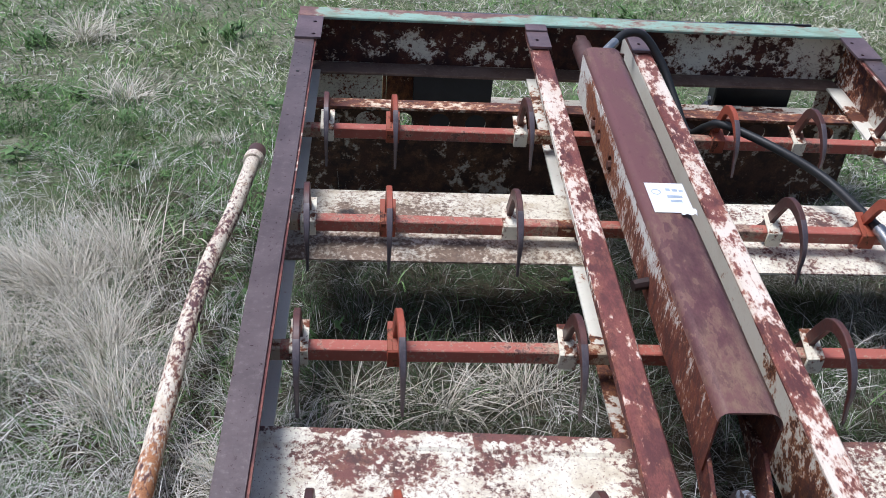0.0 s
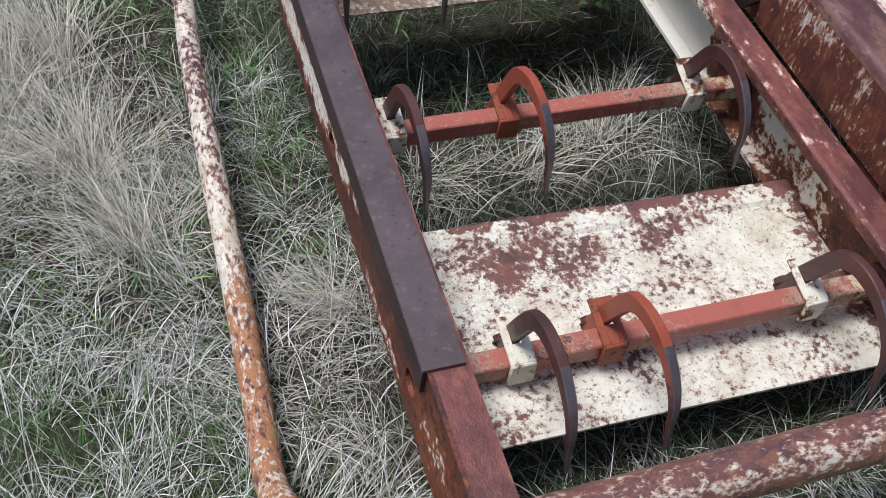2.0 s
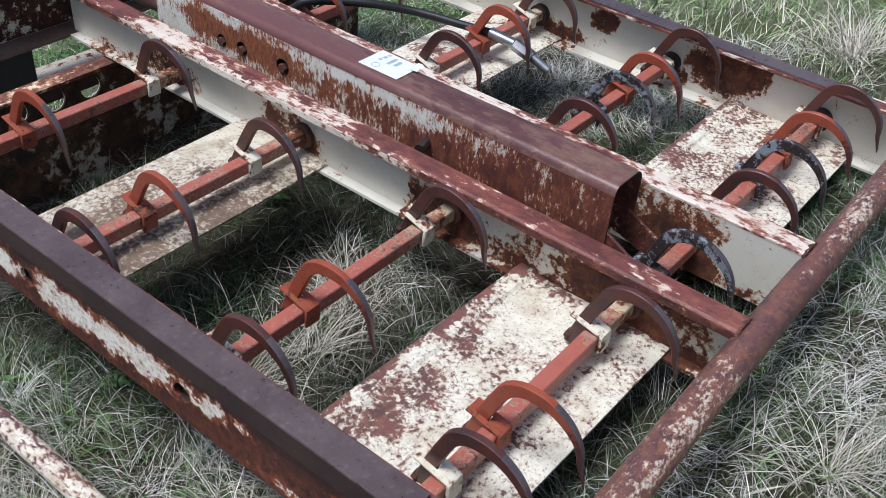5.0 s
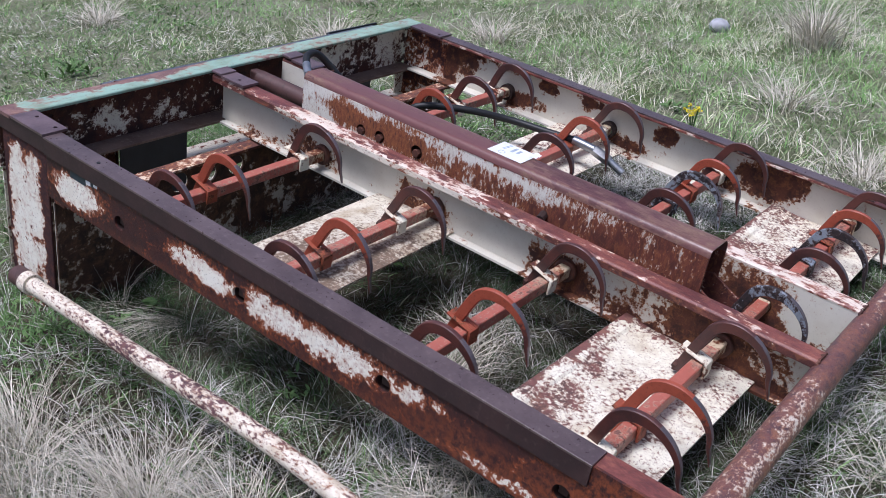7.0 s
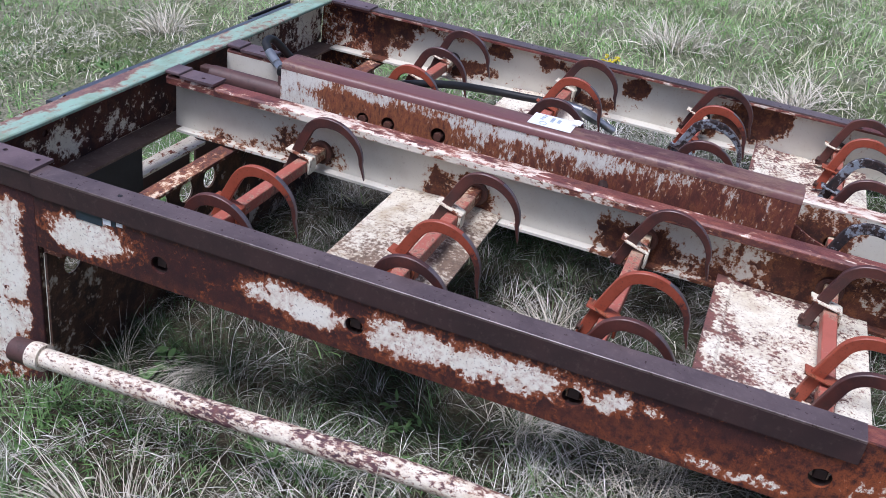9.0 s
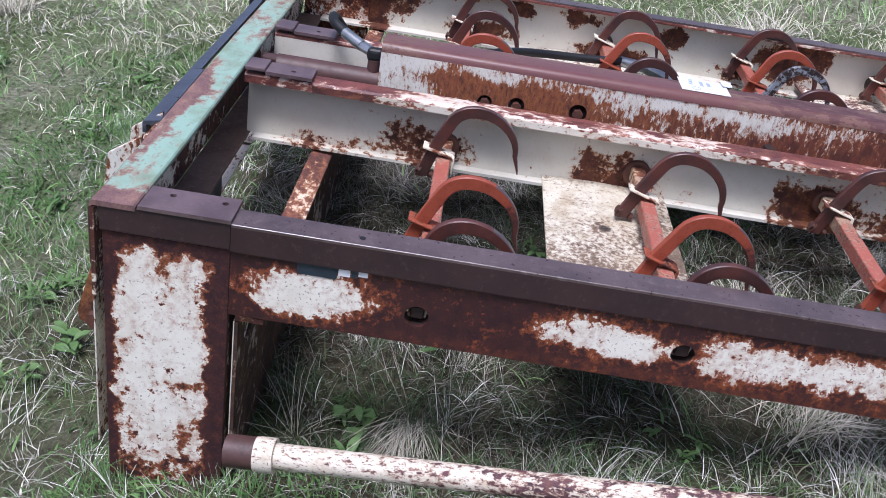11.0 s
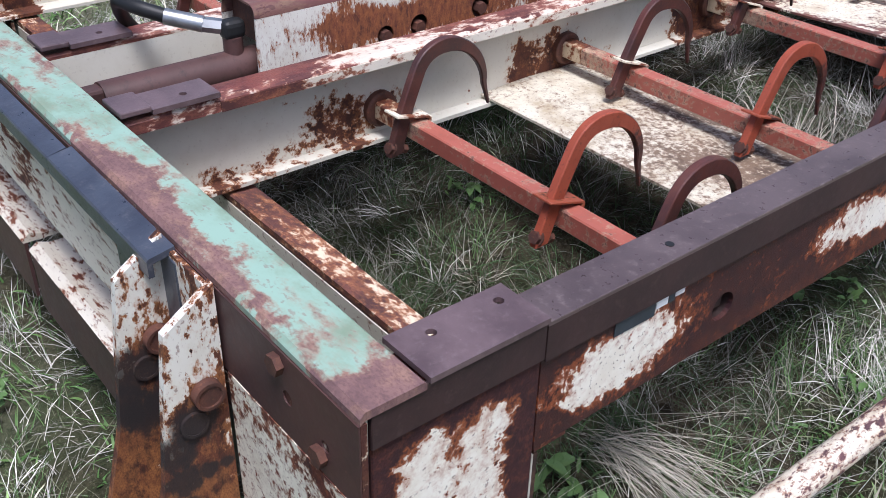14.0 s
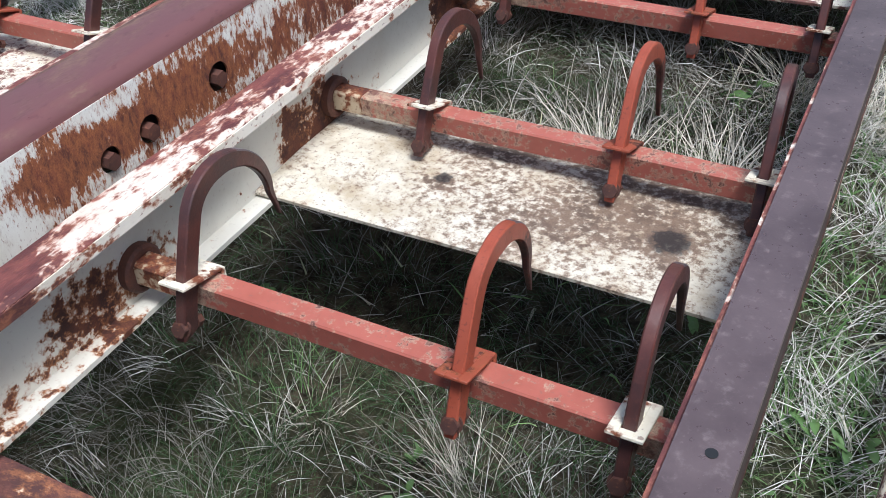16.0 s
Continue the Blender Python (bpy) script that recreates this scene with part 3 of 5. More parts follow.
def bend(points, steps=8):
    """A smooth line through points (Catmull-Rom)."""
    p = [Vector(q) for q in points]
    p = [p[0] * 2 - p[1]] + p + [p[-1] * 2 - p[-2]]
    out = []
    for i in range(1, len(p) - 2):
        for s in range(steps):
            t = s / steps
            a, b, c, d = p[i - 1:i + 3]
            out.append(0.5 * ((2 * b) + (c - a) * t + (2 * a - 5 * b + 4 * c - d) * t * t + (3 * b - a - 3 * c + d) * t ** 3))
    return out + [p[-2]]


def plate_with_holes(u0, u1, v0, v1, holes, thick, place):
    """A flat plate in u and v with round holes through it; place turns u, v and depth into a point."""
    bm = bmesh.new()
    cuts = sorted(holes)
    edges = [u0]
    for i, (c, _, r) in enumerate(cuts):
        edges.append(max(edges[-1] + 0.001, c - r * 1.5))
        edges.append(min(u1 - 0.001, c + r * 1.5))
    edges.append(u1)
    quads = []
    for i in range(0, len(edges) - 1, 2):
        quads.append([(edges[i], v0), (edges[i + 1], v0), (edges[i + 1], v1), (edges[i], v1)])
    for i, (cu, cv, r) in enumerate(cuts):
        l, h = edges[2 * i + 1], edges[2 * i + 2]
        angles = sorted([2 * math.pi * j / 20 for j in range(20)] + [math.atan2(b - cv, a - cu) % (2 * math.pi) for a in (l, h) for b in (v0, v1)])
        ring = []
        for a in angles:
            dx, dy = math.cos(a), math.sin(a)
            t = min([((h if dx > 0 else l) - cu) / dx if abs(dx) > 1e-6 else 9e9, ((v1 if dy > 0 else v0) - cv) / dy if abs(dy) > 1e-6 else 9e9])
            ring.append(((cu + r * dx, cv + r * dy), (cu + t * dx, cv + t * dy)))
        for j in range(len(ring)):
            (i0, o0), (i1, o1) = ring[j], ring[(j + 1) % len(ring)]
            quads.append([i0, i1, o1, o0])
    for depth in (0.0, thick):
        for q in quads:
            bm.faces.new([bm.verts.new(place(u, v, depth)) for u, v in q])
    for cu, cv, r in cuts:
        ring = [(cu + r * math.cos(a), cv + r * math.sin(a)) for a in (2 * math.pi * j / 20 for j in range(20))]
        for j in range(20):
            (a, b), (c, d) = ring[j], ring[(j + 1) % 20]
            bm.faces.new([bm.verts.new(place(*p)) for p in ((a, b, 0), (c, d, 0), (c, d, thick), (a, b, thick))])
    rim = [(u0, v0), (u1, v0), (u1, v1), (u0, v1)]
    for j in range(4):
        (a, b), (c, d) = rim[j], rim[(j + 1) % 4]
        bm.faces.new([bm.verts.new(place(*p)) for p in ((a, b, 0), (c, d, 0), (c, d, thick), (a, b, thick))])
    bmesh.ops.remove_doubles(bm, verts=bm.verts, dist=0.0004)
    return bm


# ---- ground ----
def ground_height(x, y):
    return 0.018 * noise.noise((x * 0.9, y * 0.9, 3.0)) + 0.012 * noise.noise((x * 3.1, y * 3.1, 9.0))


def make_ground():
    n = 150
    line = np.sinh(np.linspace(-5.2, 5.2, n))
    line = line / line[-1] * 400.0
    bm = bmesh.new()
    grid = []
    for yy in line:
        row = []
        for xx in line:
            d = math.hypot(xx, yy)
            z = ground_height(xx, yy) if d < 20 else 0.0
            row.append(bm.verts.new((xx + 0.9, yy + 0.8, z if d < 20 else 0.0)))
        grid.append(row)
    for j in range(n - 1):
        for i in range(n - 1):
            bm.faces.new((grid[j][i], grid[j][i + 1], grid[j + 1][i + 1], grid[j + 1][i]))
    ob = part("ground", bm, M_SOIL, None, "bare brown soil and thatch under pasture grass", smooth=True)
    return tagged(ob, category="ground", kind="structure")


make_ground()


def blades(name, base, azimuth, rise, length, width, droop, material, label, category="grass", kind="stuff"):
    """Many blades in one mesh. Each is a strip of three pieces that tapers and bends over."""
    n = len(base)
    up = np.clip(rise, 0.05, 1.5)
    pts = [base.copy()]
    ang = up.copy()
    seg = length / 3.0
    for _ in range(3):
        d = np.stack([np.cos(ang) * np.cos(azimuth), np.cos(ang) * np.sin(azimuth), np.sin(ang)], 1)
        pts.append(pts[-1] + d * seg[:, None])
        ang = ang - droop
    side = np.stack([-np.sin(azimuth), np.cos(azimuth), np.zeros(n)], 1)
    tw = np.random.uniform(-1.1, 1.1, n)
    side = side * np.cos(tw)[:, None] + np.array([0, 0, 1.0]) * np.sin(tw)[:, None]
    verts = np.empty((n, 7, 3), np.float32)
    for i, f in enumerate((1.0, 0.85, 0.55)):
        off = side * (width * f * 0.5)[:, None]
        verts[:, 2 * i] = pts[i] - off
        verts[:, 2 * i + 1] = pts[i] + off
    verts[:, 6] = pts[3]
    verts[:, :, 2] = np.maximum(verts[:, :, 2], base[:, None, 2] + 0.002)
    start = (np.arange(n) * 7)[:, None]
    loops = np.concatenate([start + np.array([[0, 1, 3, 2]]), start + np.array([[2, 3, 5, 4]]), start + np.array([[4, 5, 6]])], 1).astype(np.int32).ravel()
    sizes = np.tile(np.array([4, 4, 3], np.int32), n)
    begins = np.concatenate([[0], np.cumsum(sizes)[:-1]]).astype(np.int32)
    me = bpy.data.meshes.new(name)
    me.vertices.add(n * 7)
    me.vertices.foreach_set("co", verts.ravel())
    me.loops.add(len(loops))
    me.loops.foreach_set("vertex_index", loops)
    me.polygons.add(len(sizes))
    me.polygons.foreach_set("loop_start", begins)
    me.polygons.foreach_set("loop_total", sizes)
    me.polygons.foreach_set("use_smooth", np.ones(len(sizes), bool))
    me.materials.append(material)
    me.update(calc_edges=True)
    me.validate()
    return tagged(new(name, me), label, category, kind=kind)


RNG = np.random.default_rng(7)


def heights(x, y):
    return np.array([ground_height(a - 0.9, b - 0.8) for a, b in zip(x, y)])


def sward(name, count, per, area, spread, length, width, rise, droop, material, label, keep=None, lay=1.0, fade=0.0):
    """Grass in clumps: in each the blades share a lean."""
    x = RNG.uniform(area[0], area[1], count)
    y = RNG.uniform(area[2], area[3], count)
    if keep is not None:
        ok = keep(x, y)
        x, y = x[ok], y[ok]
    rim = np.minimum(np.minimum(x - area[0], area[1] - x), np.minimum(y - area[2], area[3] - y))
    ok = RNG.random(len(x)) < np.clip(rim / fade, 0.0, 1.0) if fade else np.ones(len(x), bool)
    x, y = x[ok], y[ok]
    count = len(x)
    z = heights(x, y)
    lean = np.array([9.0 * noise.noise((a * 1.7, b * 1.7, 11.0)) for a, b in zip(x, y)]) + RNG.normal(0, 0.75, count)
    size = RNG.uniform(0.65, 1.35, count)
    idx = np.repeat(np.arange(count), per)
    n = len(idx)
    r = np.abs(RNG.normal(0, spread, n)) * size[idx]
    a = RNG.uniform(-math.pi, math.pi, n)
    bx, by = x[idx] + r * np.cos(a), y[idx] + r * np.sin(a)
    az = np.where(RNG.random(n) < 0.62, lean[idx] + RNG.normal(0, 0.5, n), a + RNG.normal(0, 0.9, n))
    base = np.stack([bx, by, z[idx] - 0.004], 1)
    ln = RNG.uniform(*length, n) * size[idx]
    return blades(name, base, az, RNG.uniform(*rise, n) * lay, ln, RNG.uniform(*width, n), RNG.uniform(*droop, n), material, label)


def patchy(seed, low):
    def keep(x, y):
        v = np.array([noise.noise((a * 0.8 + seed, b * 0.8, seed)) for a, b in zip(x, y)])
        return v > low + RNG.normal(0, 0.12, len(x))
    return keep


def under_frame(x, y):
    """How far a place lies under the machine's rear bays, where little straw grows."""
    return (x > 0.02) & (x < 1.75) & (y > 0.80) & (y < 1.95)


def ring(x, y):
    """The ground to the south and west, and a little of the rest."""
    return (x < -1.6) | (y < -0.8) | (RNG.random(len(x)) < 0.15)


def thin_under(share, behind):
    """Fewer clumps under the rear bays and on the green ground behind the rear corner."""
    def keep(x, y):
        r = RNG.random(len(x))
        green = (y > 1.95) | ((x < -0.35) & (y > 1.55))
        beside = (x > -0.50) & (x < 0.1) & (y > 0.55) & ~green
        strip = np.where(y > 1.15, behind + 0.04, behind + 0.40)
        front = (x > 0.04) & (x < 1.75) & (y > -0.12) & (y <= 0.80)
        return np.where(under_frame(x, y), r < share, np.where(front, r < share + 0.14, np.where(green, r < behind, np.where(beside, r < strip, True))))
    return keep


sward("dry_thatch", 5200, 20, (-2.1, 2.6, -1.2, 3.1), 0.055, (0.035, 0.09), (0.0010, 0.0022), (0.08, 0.55), (0.0, 0.35), M_THATCH, "fine grey thatch lying flat on the soil", thin_under(0.16, 0.45), fade=0.9)
sward("dry_grass", 8600, 26, (-2.3, 2.6, -1.3, 3.0), 0.034, (0.04, 0.125), (0.0010, 0.0022), (0.35, 1.25), (0.08, 0.55), M_DRY, "matted grey dead grass lying over the pasture", thin_under(0.05, 0.12), fade=0.9)
sward("green_grass", 6200, 20, (-2.3, 2.9, -1.4, 3.2), 0.038, (0.03, 0.10), (0.0012, 0.0027), (0.7, 1.45), (0.1, 0.5), M_GREENGRASS, "short green pasture grass growing through the thatch", lambda x, y: patchy(2.0, -0.15)(x, y) & thin_under(0.10, 1.0)(x, y) & ((y > 0.7) | (RNG.random(len(x)) < 0.5)), fade=0.9)
# thin grass under the bays; the frame's shade is in its colours
sward("shade_grass", 1700, 22, (0.0, 1.78, -0.15, 1.98), 0.045, (0.04, 0.12), (0.0007, 0.0017), (0.35, 1.35), (0.1, 0.7), M_SHADED_GRASS, "thin green and grey grass, coloured darker for the frame's shade")
sward("ring_dry_grass", 5200, 7, (-6.5, 9.5, -5.5, 9.5), 0.12, (0.04, 0.10), (0.003, 0.007), (0.4, 1.2), (0.1, 0.7), M_FAR_DRY, "dry pasture grass round the place", ring, fade=2.0)
sward("ring_green_grass", 5200, 7, (-6.5, 9.5, -5.5, 9.5), 0.11, (0.03, 0.09), (0.003, 0.007), (0.5, 1.3), (0.1, 0.5), M_FAR_GREEN, "green pasture grass round the place", ring, fade=2.0)
sward("low_leaves", 4200, 18, (-2.1, 2.6, 0.5, 2.9), 0.050, (0.018, 0.045), (0.003, 0.0075), (0.35, 1.2), (0.1, 0.6), M_LEAFY, "low green leaves in the turf behind the machine", lambda x, y: patchy(14.0, -0.08)(x, y) & ~under_frame(x, y) & ((y > 1.45) | ((x < 0.0) & (RNG.random(len(x)) < 0.6))))
sward("far_low_leaves", 3200, 10, (-4.5, 7.0, 2.9, 8.0), 0.10, (0.03, 0.07), (0.006, 0.014), (0.4, 1.2), (0.1, 0.6), M_LEAFY, "low green leaves in patches over the far turf", patchy(21.0, 0.05), fade=1.6)
sward("far_dry_grass", 9500, 9, (-5.5, 9.5, 2.0, 9.5), 0.12, (0.035, 0.085), (0.0025, 0.006), (0.4, 1.3), (0.1, 0.7), M_FAR_DRY, "dry pasture grass further from the machine", patchy(31.0, -0.05), fade=1.6)
sward("far_green_grass", 7000, 9, (-5.5, 9.5, 2.0, 9.5), 0.10, (0.03, 0.08), (0.003, 0.007), (0.6, 1.35), (0.1, 0.5), M_FAR_GREEN, "green pasture grass further from the machine", patchy(5.0, -0.35), fade=1.6)
sward("far_matted_grass", 5200, 9, (-3.6, 3.6, 2.3, 6.2), 0.07, (0.03, 0.075), (0.0022, 0.0048), (0.2, 0.9), (0.1, 0.6), M_THATCH, "short matted straw lying in the turf behind the machine", patchy(41.0, -0.30), fade=0.8)
sward("far_turf", 3800, 8, (-3.6, 3.6, 2.6, 6.4), 0.07, (0.025, 0.06), (0.003, 0.006), (0.5, 1.3), (0.1, 0.5), M_GREENGRASS, "short green turf behind the machine", fade=0.8)
sward("side_dry_grass", 4600, 12, (1.9, 9.5, -3.0, 3.6), 0.10, (0.05, 0.12), (0.0022, 0.0048), (0.4, 1.3), (0.1, 0.7), M_FAR_DRY, "dry pasture grass beside the machine", fade=1.6)
sward("side_green_grass", 5400, 12, (1.9, 9.5, -3.0, 3.6), 0.08, (0.05, 0.12), (0.0025, 0.0055), (0.6, 1.35), (0.1, 0.5), M_FAR_GREEN, "green pasture grass beside the machine", patchy(8.0, -0.35), fade=1.6)


# ---- the grapple ----
grapple = new("bale_grapple")
grapple.matrix_basis = MACHINE
tagged(grapple, "rusty cream-painted steel bale grapple with curved tines, lying in grass", "farm implement")

SHAFT_Y = (0.047, 0.502, 0.960, 1.421)
SHAFT_Z = (-0.106, -0.110, -0.115, -0.124)
WIDTH = 1.80
LEFT_TOP, RIGHT_TOP = (0.705, 0.762), (1.022, 1.080)
FRONT, BACK = -0.185, 1.900


def side_rail(outer, sign, label):
    """Channel rail: web with shaft holes, two flanges, an angle cap on top, a plate at the corner."""
    rail = new("side_rail")
    rail.parent = grapple
    tagged(rail, label)
    holes = [(y, z - 0.002, 0.021) for y, z in zip(SHAFT_Y, SHAFT_Z)]
    web = plate_with_holes(FRONT, 1.745, -0.182, -0.006, holes, 0.007, lambda u, v, d: (outer + sign * d, u, v))
    part("web", web, M_RAIL_OUT if sign > 0 else M_RAIL_IN, rail)
    for name, z0, z1, w in (("bottom_flange", -0.182, -0.175, 0.058), ("top_flange", -0.013, -0.006, 0.056)):
        bm = box(bmesh.new(), outer + sign * 0.0071, outer + sign * w, FRONT, BACK, z0, z1)
        part(name, bm, M_RAIL_IN if z0 < -0.1 else M_RAIL_TOP, rail)
    a, b = outer - sign * 0.006, outer + sign * 0.050
    sec = [(a, -0.0055), (a, -0.0009), (a + sign * 0.0009, 0.0), (b, 0.0), (b, -0.0055)]
    leg = [(a, -0.052), (a, -0.0057), (outer - sign * 0.0005, -0.0057), (outer - sign * 0.0005, -0.052)]
    part("cap_leg", extrude_profile(leg, "y", 0.0, 1.745, 24, 0.0012, 3.0), M_CAP_SIDE, rail, "dark brown side leg of the angle iron")
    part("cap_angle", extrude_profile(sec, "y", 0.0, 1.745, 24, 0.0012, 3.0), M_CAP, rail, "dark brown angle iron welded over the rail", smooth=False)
    # a black disc painted as the dark of a bolt hole
    part("bolt_hole", tube([(outer + sign * 0.018, 1.53, -0.004), (outer + sign * 0.018, 1.53, 0.0008)], 0.0055, 12), M_HOSE_HOLE_DARK, rail)
    plate = plate_with_holes(1.745, BACK, 0.0, 0.078, [(1.768, 0.055, 0.006), (1.857, 0.055, 0.006)], 0.007, lambda u, v, d: (outer - sign * 0.008 + sign * v, u, 0.007 - d))
    part("corner_plate", plate, M_PLATE, rail, "dark plate with two bolt holes")
    for y, z in zip(SHAFT_Y, SHAFT_Z):
        bm = bmesh.new()
        hoop = [[bm.verts.new((outer + sign * x, y + r * math.cos(a), z - 0.002 + r * math.sin(a))) for a in (2 * math.pi * j / 20 for j in range(20))] for r, x in ((0.0215, 0.0072), (0.0215, 0.030), (0.031, 0.030), (0.031, 0.0072))]
        for p, q in zip(hoop, hoop[1:] + hoop[:1]):
            for j in range(20):
                bm.faces.new((p[j], p[(j + 1) % 20], q[(j + 1) % 20], q[j]))
        part("bushing", bm, M_HOLE, rail, smooth=True)
    return rail


left_rail = side_rail(0.0, 1, "outer channel rail of dark rust with cream paint left in patches")
for y0, y1, z0, m in ((1.512, 1.528, -0.064, M_STICKER), (1.530, 1.540, -0.068, M_DECAL), (1.542, 1.562, -0.068, M_STICKER), (1.564, 1.632, -0.076, M_DECAL)):
    part("decal", box(bmesh.new(), -0.0016, -0.0004, y0, y1, z0, -0.0535), m, left_rail, "torn strip of a dark decal")
side_rail(WIDTH, -1, "outer channel rail, cream inside, with a dark cap")


def mid_rail(web, lip, label):
    rail = new("middle_rail")
    rail.parent = grapple
    tagged(rail, label)
    s = 1 if lip > web else -1
    holes = [(y, z - 0.002, 0.024) for y, z in zip(SHAFT_Y, SHAFT_Z)]
    part("web", plate_with_holes(FRONT, BACK, -0.172, -0.0175, holes, 0.008, lambda u, v, d: (web + s * d, u, v)), M_RAIL_IN, rail)
    part("top_flange", extrude_profile([(web, -0.017), (web, -0.012), (web + s * 0.004, -0.008), (lip - s * 0.005, -0.008), (lip, -0.013), (lip, -0.030), (lip - s * 0.006, -0.030), (lip - s * 0.006, -0.017)], "y", FRONT, BACK, 30, 0.0015, 5.0), M_RAIL_TOP, rail, "worn red-brown flange with cream chips")
    part("lip", extrude_profile([(lip, -0.0145), (lip + s * 0.0015, -0.0145), (lip + s * 0.0015, -0.0305), (lip, -0.0305)], "y", FRONT, 1.744, 30, 0.0015, 5.0), M_LIP, rail, "cream edge of the flange, rusted towards the front")
    part("bottom_flange", extrude_profile([(web, -0.1725), (web, -0.180), (lip - s * 0.020, -0.180), (lip - s * 0.020, -0.1725)], "y", FRONT, BACK - 0.02, 20, 0.001, 8.0), M_RAIL_IN, rail)
    lo, hi = min(web, lip), max(web, lip)
    plate = plate_with_holes(1.745, 1.852, lo - 0.004, hi + 0.006, [(1.792, (lo + hi) / 2 - 0.005, 0.006)], 0.008, lambda u, v, d: (v, u, 0.004 - d))
    part("corner_plate", plate, M_PLATE, rail, "dark plate with a bolt hole")
    part("step_plate", box(bmesh.new(), lo - 0.004, hi + 0.006, 1.853, 1.90, 0.001, 0.010, 0.002), M_PLATE, rail)
    for y, z in zip(SHAFT_Y, SHAFT_Z):
        bm = tube([(web + s * 0.0085, y, z - 0.002), (web + s * 0.0200, y, z - 0.002), (web + s * 0.0235, y, z - 0.002)], [0.033, 0.033, 0.029], 20, True, 0.0235)
        part("bushing", bm, M_BUSH, rail, smooth=True)
    return rail


mid_rail(LEFT_TOP[1], LEFT_TOP[0], "cream channel rail with rust blooms round the shafts")
mid_rail(RIGHT_TOP[0], RIGHT_TOP[1], "cream channel rail with a chipped red top")

# ---- mounting beam and rear panel ----
beam = new("mounting_beam")
beam.parent = grapple
tagged(beam, "mint green channel beam, rusted inside")
part("top_flange", extrude_profile([(1.904, -0.004), (1.904, 0.003), (1.907, 0.006), (1.974, 0.006), (1.980, 0.0), (1.980, -0.008), (1.974, -0.004)], "x", -0.008, WIDTH + 0.008, 40, 0.0015, 2.0), M_GREEN, beam, "chalky mint green paint worn to rust")
part("web", plate_with_holes(-0.008, WIDTH + 0.008, -0.180, -0.0085, [(0.055, -0.06, 0.009), (0.16, -0.06, 0.008), (0.30, -0.07, 0.010)], 0.007, lambda u, v, d: (u, 1.980 - d, v)), M_BEAM_WEB, beam)
part("outer_skin", plate_with_holes(-0.008, WIDTH + 0.008, -0.118, -0.0085, [(0.121, -0.064, 0.009), (0.052, -0.078, 0.007)], 0.002, lambda u, v, d: (u, 1.9825 - d, v)), M_BEAM_OUT, beam)
part("bottom_flange", extrude_profile([(1.898, -0.1885), (1.898, -0.1805), (1.9725, -0.1805), (1.9725, -0.1885)], "x", 0.010, WIDTH - 0.010, 30, 0.003, 4.0), M_FLANGE, beam)

for x, z in ((0.134, -0.026), (0.060, -0.094)):
    part("bolt", tube([(x, 1.9828, z), (x, 1.9915, z)], 0.0125, 6), M_BUSH, beam, "rusty bolt head")

rear = new("rear_panel")
rear.parent = grapple
tagged(rear, "rusty lower panel with a row of round holes")
HOLES = [(0.095 + 0.115 * i, -0.262, 0.033) for i in range(6)] + [(1.12 + 0.115 * i, -0.262, 0.033) for i in range(6)]
part("panel", plate_with_holes(0.008, WIDTH - 0.008, -0.60, -0.2025, HOLES, 0.006, lambda u, v, d: (u, 1.735 - d, v)), M_PANEL, rear)
part("panel_back", plate_with_holes(0.008, WIDTH - 0.008, -0.60, -0.2025, HOLES, 0.002, lambda u, v, d: (u, 1.7375 - d, v)), M_PANEL_BACK, rear, "pale grey rear face")
part("top_angle", extrude_profile([(1.686, -0.190), (1.686, -0.199), (1.7355, -0.199), (1.7355, -0.188), (1.730, -0.186)], "x", 0.008, WIDTH - 0.008, 40, 0.0015, 6.0), M_PANEL_BAR, rear, "angle bar, cream flecks on rust")
for x0, x1 in ((0.405, 0.965), (1.0, WIDTH - 0.02)):
    part("sill", extrude_profile([(2.002, -0.43), (2.002, -0.318), (1.996, -0.318), (1.996, -0.43)], "x", x0, x1, 20, 0.002, 6.5), M_BEAM_OUT, rear)
    part("sill_top", extrude_profile([(1.938, -0.3175), (2.004, -0.317), (2.006, -0.312), (1.990, -0.300), (1.970, -0.308), (1.938, -0.3085)], "x", x0, x1, 20, 0.002, 7.5), M_LEDGE, rear, "pale ledge of peeling paint")
part("end_plate", plate_with_holes(0.002, 0.257, -0.52, -0.1195, [(0.05, -0.155, 0.006)], 0.0025, lambda u, v, d: (u, 1.9832 - d, v)), M_SILL, rear, "flaking cream plate below the beam's end")
part("lug_back", box(bmesh.new(), 0.272, 0.385, 1.9835, 1.990, -0.34, -0.008, 0.001, 1), M_LUG, rear)


def corner_post(outer, sign, material, label):
    post = new("corner_post")
    post.parent = grapple
    tagged(post, label)
    part("face", box(bmesh.new(), *sorted((outer + sign * 0.0005, outer + sign * 0.007)), 1.7455, 1.9635, -0.60, -0.0085, 0.0015, 1), material, post)
    for y in (1.7455, 1.957):
        part("flange", box(bmesh.new(), *sorted((outer + sign * 0.0072, outer + sign * 0.055)), y, y + 0.0065, -0.60, -0.19), M_PANEL if y < 1.9 else M_SILL, post)
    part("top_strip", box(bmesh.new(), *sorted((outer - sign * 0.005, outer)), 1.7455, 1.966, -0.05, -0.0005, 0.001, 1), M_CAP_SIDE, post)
    return post


corner_post(0.0, 1, M_POST, "wide corner post, flaking cream paint over rust")
corner_post(WIDTH, -1, M_POST, "wide corner post of rusty cream steel")

